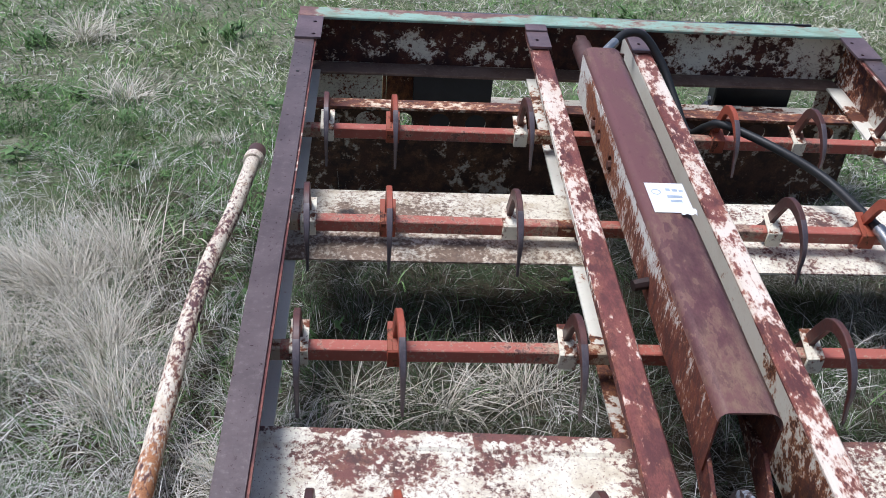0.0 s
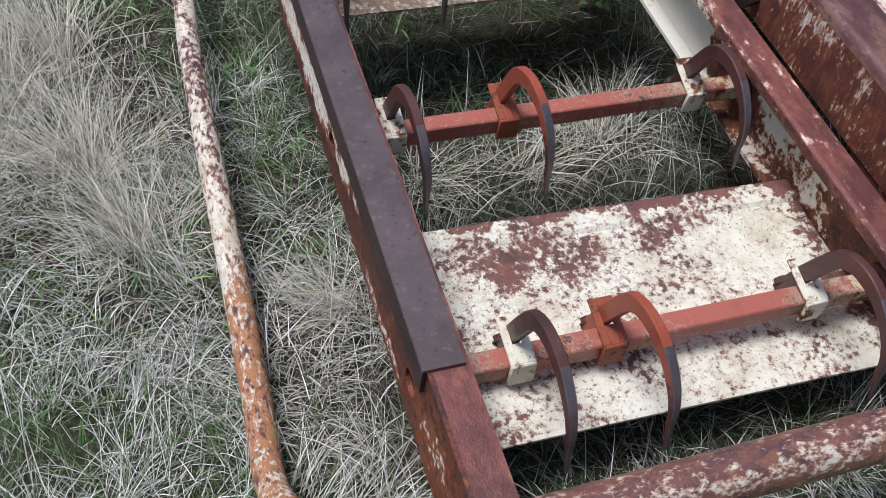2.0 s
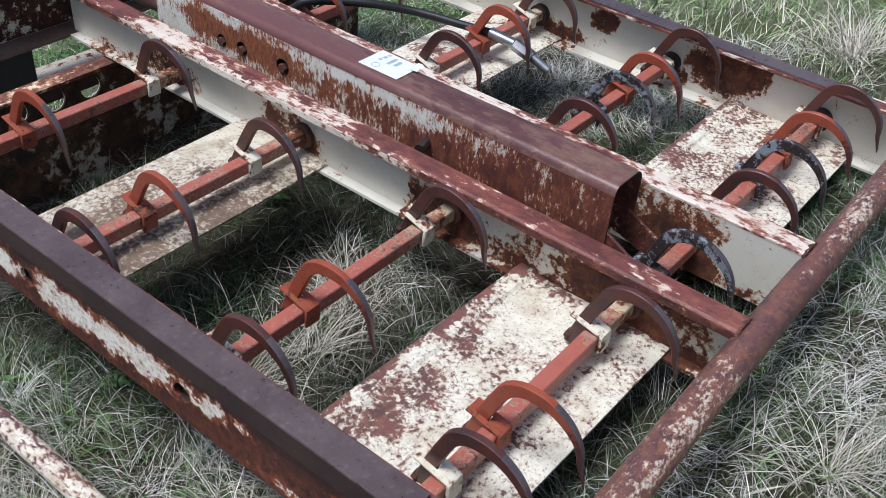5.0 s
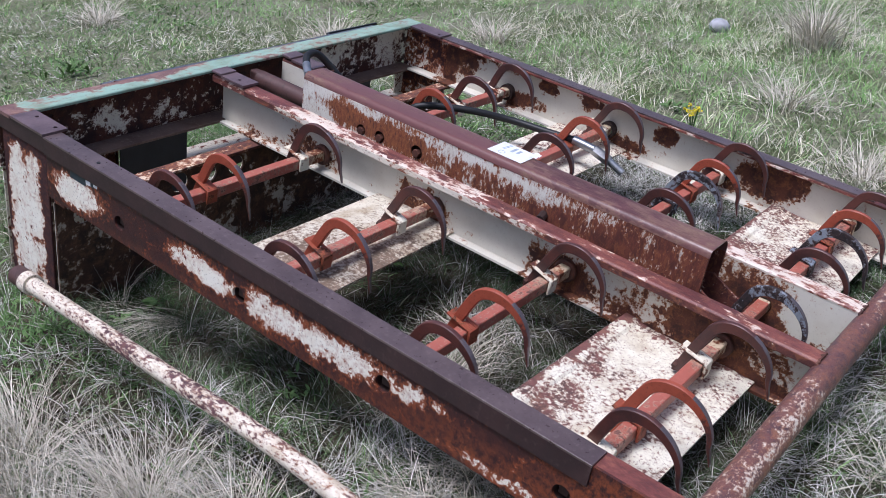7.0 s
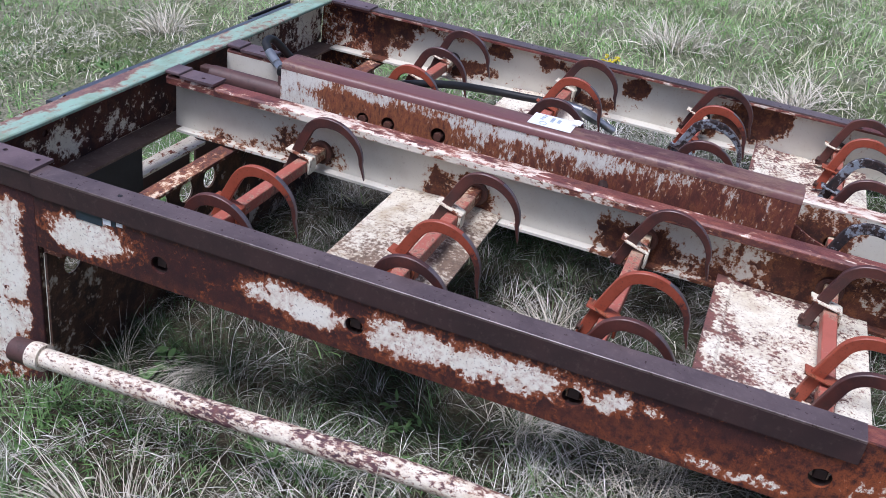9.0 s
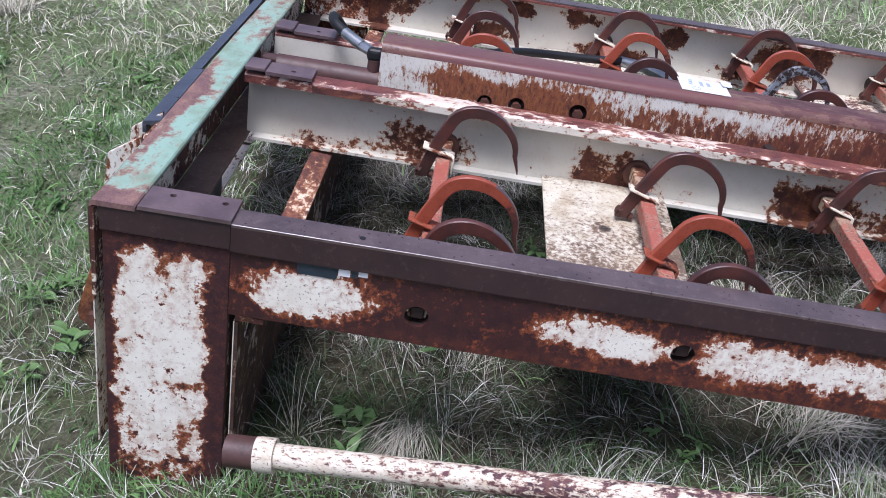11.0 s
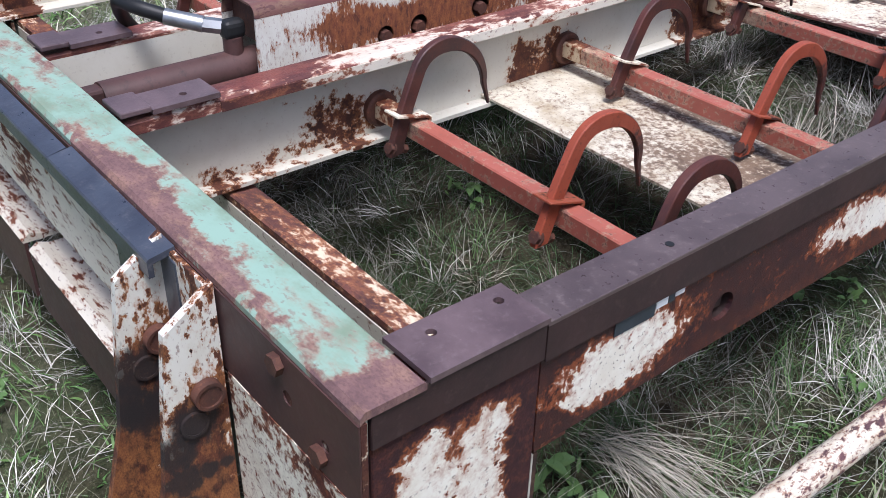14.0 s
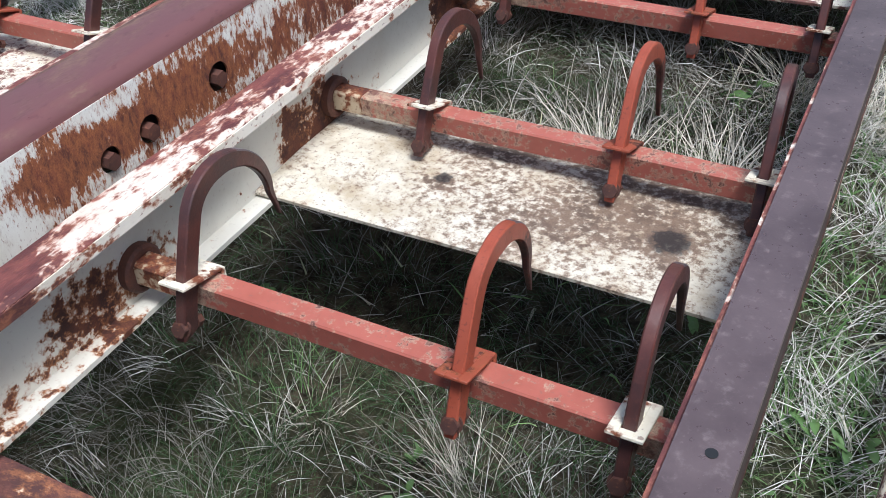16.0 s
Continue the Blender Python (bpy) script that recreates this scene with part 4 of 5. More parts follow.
# ---- front pipe, guard bar ----
pipe = new("front_pipe")
pipe.parent = grapple
tagged(pipe, "round pipe of brown and cream worn paint")
PIPE_C = (-0.207, -0.043)
part("tube", tube([(x, PIPE_C[0] + 0.003 * math.sin(x * 3), PIPE_C[1]) for x in np.linspace(-0.115, WIDTH + 0.02, 24)], 0.0335, 24, True, 0.026), M_PIPE, pipe, smooth=True)
part("collar", tube([(-0.012, *PIPE_C), (0.008, *PIPE_C)], 0.0350, 24), M_PIPE, pipe, smooth=True)
part("hinge_socket", tube([(-0.132, -0.212, -0.110), (-0.133, -0.216, -0.075), (-0.134, -0.220, -0.020)], 0.0315, 24, True, 0.0215), M_PIPE, pipe, "upright socket with an open mouth", smooth=True)
# black plug that paints the dark inside the socket's mouth
part("bore", tube([(-0.1335, -0.2185, -0.062), (-0.1337, -0.219, -0.050)], 0.0212, 20), M_HOSE_HOLE_DARK, pipe)
part("hook_rod", tube(bend([(0.078, PIPE_C[0] + 0.005, -0.006), (0.080, PIPE_C[0] - 0.022, -0.010), (0.081, PIPE_C[0] - 0.037, -0.04), (0.08, PIPE_C[0] - 0.032, -0.075)], 5), 0.005, 8), M_HOLE, pipe, smooth=True)

for x in (0.028, 0.733, 1.050, WIDTH - 0.028):
    bead = [(x + 0.032 * math.sin(a), PIPE_C[0] + 0.024 + 0.0015 * math.sin(9 * a), -0.0165 + 0.006 * math.cos(a) + 0.001 * math.sin(13 * a)) for a in np.linspace(-1.5, 1.5, 16)]
    part("weld", tube(bead, [0.004 + 0.0012 * math.sin(5 * i) for i in range(16)], 8), M_BUSH, pipe, "lumpy rusty weld bead", smooth=True)

bar = new("guard_bar")
bar.parent = grapple
tagged(bar, "long bent pipe with streaks of cream and orange rust")
line = [(-0.137, 1.63, -0.362), (-0.153, 1.30, -0.328), (-0.174, 1.0, -0.288), (-0.182, 0.70, -0.262), (-0.184, 0.50, -0.262), (-0.187, 0.30, -0.268), (-0.192, 0.105, -0.265), (-0.197, 0.039, -0.245), (-0.194, -0.024, -0.215), (-0.173, -0.083, -0.170), (-0.148, -0.124, -0.130), (-0.129, -0.158, -0.098)]
part("tube", tube(bend(line, 6), 0.0225, 20), M_BAR, bar, smooth=True)
part("end_cap", tube([(-0.132, 1.705, -0.370), (-0.136, 1.645, -0.3635)], 0.0285, 20, True, 0.018), M_CYL, bar, smooth=True)
part("collar", tube([(-0.1355, 1.654, -0.3645), (-0.1375, 1.620, -0.361)], 0.0305, 20), M_BAR, bar, smooth=True)
part("joint_ring", tube([(-0.150, -0.120, -0.134), (-0.134, -0.150, -0.106)], 0.0295, 20), M_PIPE, bar, smooth=True)

# ---- plates in the bays ----
SHORT = [(0.000, -0.006), (0.060, 0.000), (0.18, 0.002), (0.298, -0.003)]
LONG = [(-0.053, -0.003), (0.010, 0.000), (0.225, 0.001), (0.268, 0.005), (0.275, 0.010), (0.312, 0.012)]


def bay_plate(x0, x1, y, section, z0, z1, label, seed, material=M_BOARD):
    """A folded plate across a bay, at z0 on one rail and z1 on the other."""
    top = [(y + a, z0 + b) for a, b in section]
    bm = extrude_profile(top + [(a, b - 0.005) for a, b in reversed(top)], "x", x0, x1, 16, 0.003, seed)
    for v in bm.verts:
        v.co.z += (z1 - z0) * (v.co.x - x0) / (x1 - x0)
    return part("bay_plate", bm, material, grapple, label)


bay_plate(0.0085, 0.7535, -0.005, LONG, -0.136, -0.162, "cream plate speckled with red-brown rust", 1.0)
bay_plate(0.0085, 0.7535, 0.882, SHORT, -0.160, -0.160, "cream plate blotched with grey dirt", 2.0, M_BOARD_GREY)
bay_plate(1.0305, 1.7915, -0.010, LONG, -0.160, -0.160, "cream plate speckled with red-brown rust", 3.0)
bay_plate(1.0305, 1.7915, 0.872, SHORT, -0.165, -0.165, "cream plate blotched with rust", 4.0)

# ---- tine shafts ----


def tine_mesh():
    """A flat hook: a shank that leans forward, a half round and a point. Drawn along its outer edge."""
    bm = bmesh.new()
    edge = [(0.0600, -0.037, 0.012), (0.0598, -0.033, 0.019), (0.0582, -0.028, 0.0265), (0.0460, 0.006, 0.0265), (0.0330, 0.041, 0.0265), (0.0180, 0.074, 0.0265)]
    for i in range(22):
        a = radians(-10 + 160 * i / 21)
        u, v = 0.0955 * math.cos(a), 0.0795 * math.sin(a)
        f = max(0.0, (i - 8) / 15)
        edge.append((-0.079 + 0.766 * u - 0.643 * v, 0.0568 + 0.643 * u + 0.766 * v, 0.0265 * (1 - f) + 0.009 * f))
    edge += [(-0.1715, 0.016, 0.0080), (-0.1740, 0.002, 0.0055), (-0.1750, -0.010, 0.0025)]
    rings = []
    for i, (y, z, w) in enumerate(edge):
        y0, z0, _ = edge[max(0, i - 1)]
        y1, z1, _ = edge[min(len(edge) - 1, i + 1)]
        d = Vector((0, y1 - y0, z1 - z0)).normalized()
        nrm = Vector((0, -d[2], d[1]))
        t = 0.0070 if i < 20 else 0.0070 - 0.004 * (i - 20) / 10
        c = Vector((0, y, z)) + nrm * (w / 2)
        b = 0.0018 if w > 0.006 else 0.0006
        sec = [(-t, -w / 2 + b), (-t + b, -w / 2), (t - b, -w / 2), (t, -w / 2 + b), (t, w / 2 - b), (t - b, w / 2), (-t + b, w / 2), (-t, w / 2 - b)]
        rings.append([bm.verts.new(c + Vector((p, 0, 0)) + nrm * q) for p, q in sec])
    for i, (r0, r1) in enumerate(zip(rings, rings[1:])):
        for j in range(8):
            bm.faces.new((r0[j], r0[(j + 1) % 8], r1[(j + 1) % 8], r1[j])).material_index = 1 if i > 16 and j in (0, 1, 2) else 0
    bm.faces.new(rings[0])
    bm.faces.new(rings[-1])
    return bm


def bolt_mesh():
    """The bolt through the shank's lower end: a washer, a hexagon head and a nut, along the shank's depth."""
    bm = tube([(0, 0.050, -0.024), (0, 0.0525, -0.0231)], 0.0125, 14)
    for p, q, r in (((0, 0.052, -0.0232), (0, 0.0595, -0.0205), 0.0105), ((0, 0.021, -0.0345), (0, 0.030, -0.0312), 0.0085)):
        more = bpy.data.meshes.new("hexagon")
        head = tube([p, q], r, 6)
        head.to_mesh(more)
        head.free()
        bm.from_mesh(more)
        bpy.data.meshes.remove(more)
    return bm


def clamp_mesh():
    """A bent strap: a square plate round the shank, tilted up behind, folded down over the shaft's front."""
    bm = bmesh.new()
    for x0, x1, y0, y1 in ((-0.0190, -0.0075, -0.022, 0.050), (0.0075, 0.0190, -0.022, 0.050), (-0.0075, 0.0075, 0.0370, 0.050), (-0.0075, 0.0075, -0.022, 0.0080)):
        box(bm, x0, x1, y0, y1, -0.0019, 0.0019, 0.0007, 1)
    bmesh.ops.rotate(bm, verts=bm.verts, cent=(0, 0, 0), matrix=Matrix.Rotation(radians(15), 3, "X"))
    bmesh.ops.translate(bm, verts=bm.verts, vec=(0, 0, 0.0250))
    box(bm, -0.0190, 0.0190, -0.0255, -0.0180, -0.022, 0.0205, 0.002, 1)
    return bm


STORE = {}
KINDS = {"brown": (M_TINE, M_CLAMP, "dark brown curved flat steel hook"), "red": (M_TINE_RED, M_CLAMP_RED, "red curved flat steel hook"), "grey": (M_TINE_GREY, M_TINE_GREY, "hook in flaking blue-grey paint")}


def tine(shaft, x, y, z, kind, lean, yaw):
    """One hook with its clamp and bolt on a shaft, kind by its paint."""
    steel, strap, text = KINDS[kind]
    if kind not in STORE:
        STORE[kind] = [part(name, bm, m, shaft, label, smooth=True) for name, bm, m, label in (("tine", tine_mesh(), steel, text), ("clamp", clamp_mesh(), strap, "bent clamp plate of the hook"), ("bolt", bolt_mesh(), M_BUSH, "rusty bolt"))]
        STORE[kind][0].data.materials.append(M_TINE_EDGE)
        made = STORE[kind]
    else:
        made = [shared(ob.name.split(".")[0], ob, shaft, (0, 0, 0), label=text if i == 0 else "bent clamp plate of the hook" if i == 1 else "rusty bolt") for i, ob in enumerate(STORE[kind])]
    tilt, turn = RNG.normal(0, 1.0), RNG.normal(0, 1.2)
    for ob, f in zip(made, (1, 0, 1)):
        ob.matrix_basis = pose(x, y, z, lean + tilt, 0, (yaw + turn) * f)


TINES = (
    ((0.152, "brown"), (0.289, "red"), (0.616, "brown"), (0.852, "grey"), (1.165, "brown"), (1.340, "grey"), (1.510, "red"), (1.725, "brown")),
    ((0.098, "brown"), (0.294, "red"), (0.645, "brown"), (1.165, "brown"), (1.360, "grey"), (1.507, "red"), (1.735, "brown")),
    ((0.085, "brown"), (0.275, "red"), (0.572, "brown"), (1.23, "brown"), (1.470, "red"), (1.710, "brown")),
    ((0.106, "brown"), (0.288, "red"), (0.648, "brown"), (1.217, "red"), (1.455, "brown"), (1.700, "brown")),
)
LEANS = (-3, 1, 3, 0)
for y, z, lean, hooks in zip(SHAFT_Y, SHAFT_Z, LEANS, TINES):
    shaft = new("tine_shaft")
    shaft.parent = grapple
    tagged(shaft, "square red-brown shaft carrying curved hooks")
    h = 0.0162
    sec = [(y + u * h, z + v * h) for u, v in ((-0.86, -1), (0.86, -1), (1, -0.86), (1, 0.86), (0.86, 1), (-0.86, 1), (-1, 0.86), (-1, -0.86))]
    for x0, x1 in ((0.060, 0.690), (0.790, 1.010), (1.110, 1.745)):
        part("square_bar", extrude_profile(sec, "x", x0, x1, 12, 0.0012, y), M_SHAFT, shaft)
    for x0, x1 in ((0.020, 0.061), (0.689, 0.791), (1.009, 1.111), (1.744, WIDTH - 0.020)):
        part("journal", extrude_profile([(u, v - 0.0004) for u, v in sec], "x", x0 + 0.001, x1 - 0.001, 3, 0.0008, y + 1), M_SHAFT_END, shaft)
    for x in (0.010, WIDTH - 0.024):
        part("shaft_end", box(bmesh.new(), x, x + 0.014, y - 0.012, y + 0.012, z - 0.012, z + 0.012, 0.002, 1), M_HOLE, shaft)
    for x, kind in hooks:
        tine(shaft, x, y, z, kind, lean, 2)

# ---- cover over the ram ----
cover = new("ram_cover")
cover.parent = grapple
tagged(cover, "folded steel cover, red-brown on top")
X0, X1, ZT, ZB = 0.835, 0.955, 0.071, -0.075
CY0, CY1 = 0.165, 1.607
RL, RR = 0.020, 0.042
arc = [(X0 + RL - RL * math.cos(a), ZT - 0.022 + 0.022 * math.sin(a)) for a in np.linspace(0, math.pi / 2, 6)]
arc += [(X1 - RR + RR * math.sin(a), ZT - RR + RR * math.cos(a)) for a in np.linspace(0, math.pi / 2, 9)]
arc += [(X1, ZT - 0.0425)]
inner = [(X0 + 0.004 if u < X0 + 0.004 else X1 - 0.004 if u > X1 - 0.004 else u, min(v, ZT - 0.004)) for u, v in arc]
part("top", extrude_profile(arc + list(reversed(inner)), "y", CY0, CY1, 40, 0.003, 9.0), M_COVER_TOP, cover, "smooth red-brown top, polished in places", smooth=True)
side = plate_with_holes(CY0, CY1, ZB, ZT - 0.0225, [(1.345, -0.034, 0.018), (1.268, -0.030, 0.020), (1.118, -0.024, 0.022), (0.649, -0.034, 0.012)], 0.004, lambda u, v, d: (X0 + d, u, v))
part("side", side, M_COVER, cover, "pale paint over streaked rust, with drilled holes")
part("side", plate_with_holes(CY0, CY1, ZB, ZT - 0.0430, [(1.30, -0.03, 0.018)], 0.004, lambda u, v, d: (X1 - d, u, v)), M_COVER, cover)
for y, z in ((1.345, -0.036), (1.268, -0.034), (1.118, -0.027)):
    part("bolt", tube([(0.829, y, z), (0.846, y, z)], 0.0125, 6), M_BUSH, cover)
part("bolt", tube([(0.80, 0.640, -0.036), (0.84, 0.650, -0.034)], 0.013, 8), M_HOLE, cover)
for x in (X0 + 0.004, X1 - 0.012):
    part("arm", extrude_profile([(0.175, -0.040), (0.330, -0.074), (0.215, -0.100), (0.085, -0.142), (0.040, -0.146), (0.026, -0.125), (0.040, -0.098), (0.110, -0.074)], "x", x, x + 0.008), M_COVER_ARM, cover, "slanted arm down to the front shaft")
part("label", box(bmesh.new(), 0.856, 0.945, 0.765, 0.884, 0.0715, 0.0722), M_STICKER, cover, "torn white label with faded print")
for x, y, w in ((0.900, 0.852, 0.010), (0.914, 0.850, 0.012), (0.930, 0.848, 0.009), (0.898, 0.824, 0.034), (0.902, 0.806, 0.026)):
    part("print_bar", box(bmesh.new(), x, x + w, y, y + 0.009, 0.0723, 0.0727), M_PRINT, cover)
part("print_ring", tube([(0.876 + 0.010 * math.cos(a), 0.846 + 0.010 * math.sin(a), 0.0725) for a in np.linspace(0, 6.2, 20)], 0.0009, 5), M_PRINT, cover)
bm = bmesh.new()
grid = [[bm.verts.new((0.912 + 0.006 * i, 0.752 + 0.006 * j, 0.0735 + 0.006 * noise.noise((i * 0.9, j * 0.9, 4.0)) * (1 if j < 4 else 0.2) + 0.003)) for i in range(7)] for j in range(5)]
for r0, r1 in zip(grid, grid[1:]):
    for i in range(6):
        bm.faces.new((r0[i], r0[i + 1], r1[i + 1], r1[i]))
part("torn_corner", bm, M_STICKER, cover, "crumpled torn corner of the label", smooth=True)

# fold widened to a full dark plate, added to shade the hollow end
part("end_fold", box(bmesh.new(), X0 + 0.005, X1 - 0.005, CY1 - 0.024, CY1 - 0.019, -0.005, ZT - 0.006, 0.001, 1), M_BUSH, cover, "rusty inner fold, drawn as a plate that darkens the hollow end")

ram = new("hydraulic_ram")
ram.parent = grapple
tagged(ram, "brown steel hydraulic cylinder")
part("barrel", tube([(0.885, 0.30, -0.045), (0.885, 1.862, -0.045)], 0.030, 20), M_CYL, ram, smooth=True)
part("rod_eye", box(bmesh.new(), 0.868, 0.902, 1.855, 1.90, -0.07, -0.02, 0.006), M_CYL, ram)
part("port", tube([(0.886, 1.625, -0.03), (0.886, 1.625, 0.010)], 0.017, 12), M_CYL, ram, smooth=True)

# ---- mounting plates behind the beam ----
mount = new("mounting_bracket")
mount.parent = grapple
tagged(mount, "black and blue-grey bolted mounting plates")
for x0, x1, y0 in ((0.36, 0.672, 1.983), (0.673, 1.62, 1.990)):
    part("strap", extrude_profile([(y0, -0.003), (2.016, -0.009), (2.018, -0.012), (2.018, -0.034), (2.011, -0.034), (2.011, -0.017), (y0, -0.011)], "x", x0, x1, 10, 0.001, 3.3), M_BLUE, mount, "blue-grey angle strap along the beam")
part("inner_plate", box(bmesh.new(), 0.346, 0.535, 1.986, 1.992, -0.195, -0.016, 0.001, 1), M_BLUE, mount)
part("lower_plate", box(bmesh.new(), 0.360, 0.622, 1.922, 1.930, -0.420, -0.190, 0.0015, 1), M_BLACK, mount, "black plate hanging below the beam")
part("back_web", extrude_profile([(1.986, -0.20), (1.986, -0.02), (1.990, -0.02), (1.990, -0.20)], "x", 0.537, 1.62, 12, 0.001, 2.2), M_LEDGE, mount, "cream web behind the strap")
part("upright", box(bmesh.new(), 1.405, 1.412, 2.001, 2.060, -0.335, -0.020, 0.0015, 1), M_BLACK, mount, "upright blue-black plate")
part("outer_plate", box(bmesh.new(), 1.413, 1.70, 2.053, 2.060, -0.335, -0.020, 0.0015, 1), M_BLACK, mount, "black mounting plate")
rim = [(1.985, -0.353), (2.001, -0.318), (2.048, -0.314), (2.070, -0.341), (2.071, -0.453), (2.060, -0.474), (2.001, -0.420), (1.985, -0.400)]
hole = [(2.006, -0.373), (2.013, -0.357), (2.030, -0.354), (2.039, -0.364), (2.039, -0.411), (2.034, -0.420), (2.013, -0.401), (2.006, -0.392)]
bm = bmesh.new()
rings = [[bm.verts.new((x, *p)) for p in ps] for x, ps in ((1.396, rim), (1.396, hole), (1.404, hole), (1.404, rim))]
for r0, r1 in zip(rings, rings[1:] + rings[:1]):
    for k in range(8):
        bm.faces.new((r0[k], r0[(k + 1) % 8], r1[(k + 1) % 8], r1[k]))
part("hooked_lug", bm, M_BLUE, mount, "lug with a square eye")
for z in (-0.296, -0.090):
    part("bolt", tube([(1.394, 2.028, z), (1.405, 2.028, z)], 0.010, 6), M_FITTING, mount)


def lug(x, label):
    ob = new("hitch_lug")
    ob.parent = grapple
    tagged(ob, label)
    sec = [(1.986, 0.002), (2.049, -0.041), (2.077, -0.252), (2.107, -0.360), (2.123, -0.415), (2.118, -0.438), (1.988, -0.482)]
    bm = extrude_profile(sec, "x", x, x + 0.012, 1)
    part("plate", bm, M_LUG, ob)
    part("boss", tube([(x - 0.014, 2.012, -0.134), (x - 0.001, 2.012, -0.134)], 0.0185, 18, True, 0.0145), M_BUSH, ob, "bolt boss", smooth=True)
    part("bolt", tube([(x - 0.008, 2.012, -0.134), (x - 0.002, 2.012, -0.134)], 0.0140, 6), M_HOLE, ob)
    part("eye", tube([(x - 0.005, 2.031, -0.173), (x - 0.0005, 2.031, -0.173)], 0.0175, 16, True, 0.0135), M_LUG, ob, smooth=True)
    # black disc in place of the dark depth of the eye
    part("bore", tube([(x - 0.003, 2.031, -0.173), (x - 0.0008, 2.031, -0.173)], 0.0132, 14), M_HOSE_HOLE_DARK, ob)
    part("bolt", tube([(x - 0.020, 2.080, -0.424), (x - 0.001, 2.080, -0.424)], 0.0200, 6), M_BUSH, ob, smooth=True)
    return ob


lug(0.259, "tall rusty hitch lug with cream paint at the top")
lug(0.386, "tall rusty hitch lug with bolt heads")

# ---- hose ----
hose = new("hydraulic_hose")
hose.matrix_basis = MACHINE
tagged(hose, "black rubber hydraulic hose with zinc fittings draped over the rails", "hose")
route = [(0.944, 1.705, 0.0415), (0.985, 1.745, 0.056), (1.045, 1.752, 0.050), (1.105, 1.712, -0.02), (1.145, 1.62, -0.105), (1.17, 1.53, -0.155), (1.19, 1.45, -0.09), (1.22, 1.40, -0.055), (1.33, 1.28, -0.055), (1.43, 1.17, -0.075), (1.475, 1.03, -0.082), (1.49, 0.93, -0.078)]
part("elbow", box(bmesh.new(), 0.871, 0.901, 1.603, 1.645, 0.006, 0.040, 0.011, 3), M_HOSE_HOLE_DARK, hose, "black elbow block")
part("ferrule", tube([(0.893, 1.638, 0.027), (0.912, 1.664, 0.031)], 0.0132, 6), M_FITTING, hose)
part("ferrule", tube([(0.911, 1.663, 0.0308), (0.950, 1.712, 0.0435)], 0.0142, 14), M_FITTING, hose, smooth=True)
part("rubber", tube(bend(route, 6), 0.0125, 12), M_HOSE_HOLE_DARK, hose, smooth=True)
part("ferrule", tube([(1.488, 0.94, -0.078), (1.497, 0.86, -0.088)], 0.016, 12), M_FITTING, hose, smooth=True)
part("hex_fitting", tube([(1.497, 0.86, -0.088), (1.505, 0.80, -0.110)], 0.019, 6), M_FITTING, hose)
part("thread_end", tube([(1.505, 0.80, -0.110), (1.512, 0.745, -0.135)], 0.013, 12), M_FITTING, hose, smooth=True)


# ---- tufts, weeds and small things in the grass ----
def on_ground(x, y):
    """A place on the ground below a point of the machine's plan."""
    p = MACHINE @ Vector((x, y, -0.28 + 0.02 * x - 0.165 * y))
    return p.x, p.y, ground_height(p.x - 0.9, p.y - 0.8)


def straw_tuft(x, y, count, length, spread, lean, label, strength=0.5, rise=(0.45, 1.25), width=(0.0011, 0.0026), material=None):
    count = int(count * 0.8)
    gx, gy, gz = on_ground(x, y)
    a = RNG.uniform(-math.pi, math.pi, count)
    r = np.abs(RNG.normal(0, spread, count))
    base = np.stack([gx + r * np.cos(a), gy + r * np.sin(a), np.full(count, gz - 0.005)], 1)
    az = np.where(RNG.random(count) < strength, radians(lean) + RNG.normal(0, 0.22 if strength > 0.9 else 0.85, count), a + RNG.normal(0, 0.5, count))
    base -= np.array([gx, gy, gz])
    ob = blades("dead_grass", base, az, RNG.uniform(*rise, count), RNG.uniform(0.55, 1.1, count) * length, RNG.uniform(*width, count), RNG.uniform(0.05, 0.65, count), material or M_TUFT, "", "", "stuff")
    tuft = new("straw_tuft")
    tuft.location = (gx, gy, gz)
    ob.parent = tuft
    return tagged(tuft, label, "grass tuft")


PALE = "tall pale dead grass tuft standing in the pasture"
for x, y, n, ln, sp, lean, st in (
        (-0.55, 1.06, 650, 0.34, 0.07, 150, 0.7), (-0.44, 1.20, 500, 0.32, 0.06, 140, 0.7), (-0.68, 1.14, 480, 0.30, 0.07, 165, 0.6), (-0.40, 0.80, 520, 0.30, 0.07, 120, 0.6), (-0.33, 0.58, 380, 0.22, 0.07, 140, 0.5), (-0.62, 0.80, 420, 0.26, 0.08, 120, 0.5),
        (-0.85, 0.95, 380, 0.26, 0.08, 150, 0.5), (0.20, 0.62, 260, 0.22, 0.08, -60, 0.7), (0.42, 0.60, 230, 0.20, 0.08, -50, 0.7), (0.60, 0.66, 220, 0.18, 0.06, 100, 0.5),
        (0.19, 1.40, 190, 0.34, 0.030, 178, 0.97), (0.14, 1.63, 60, 0.24, 0.03, 200, 0.6), (0.62, 1.29, 80, 0.10, 0.035, 90, 0.2), (0.37, 1.30, 110, 0.16, 0.05, -20, 0.6),
        (0.13, 0.30, 280, 0.20, 0.06, -160, 0.6), (-0.02, 0.33, 200, 0.18, 0.05, 180, 0.6), (0.69, -0.42, 220, 0.20, 0.06, -100, 0.5), (1.0, -0.5, 220, 0.18, 0.07, -80, 0.5)):
    straw_tuft(x, y, n, ln, sp, lean, PALE, st, rise=(0.35, 0.75) if st > 0.9 else (0.45, 1.25), width=(0.0007, 0.0016) if 0 < x < 0.8 and y > 1.2 else (0.0011, 0.0026))
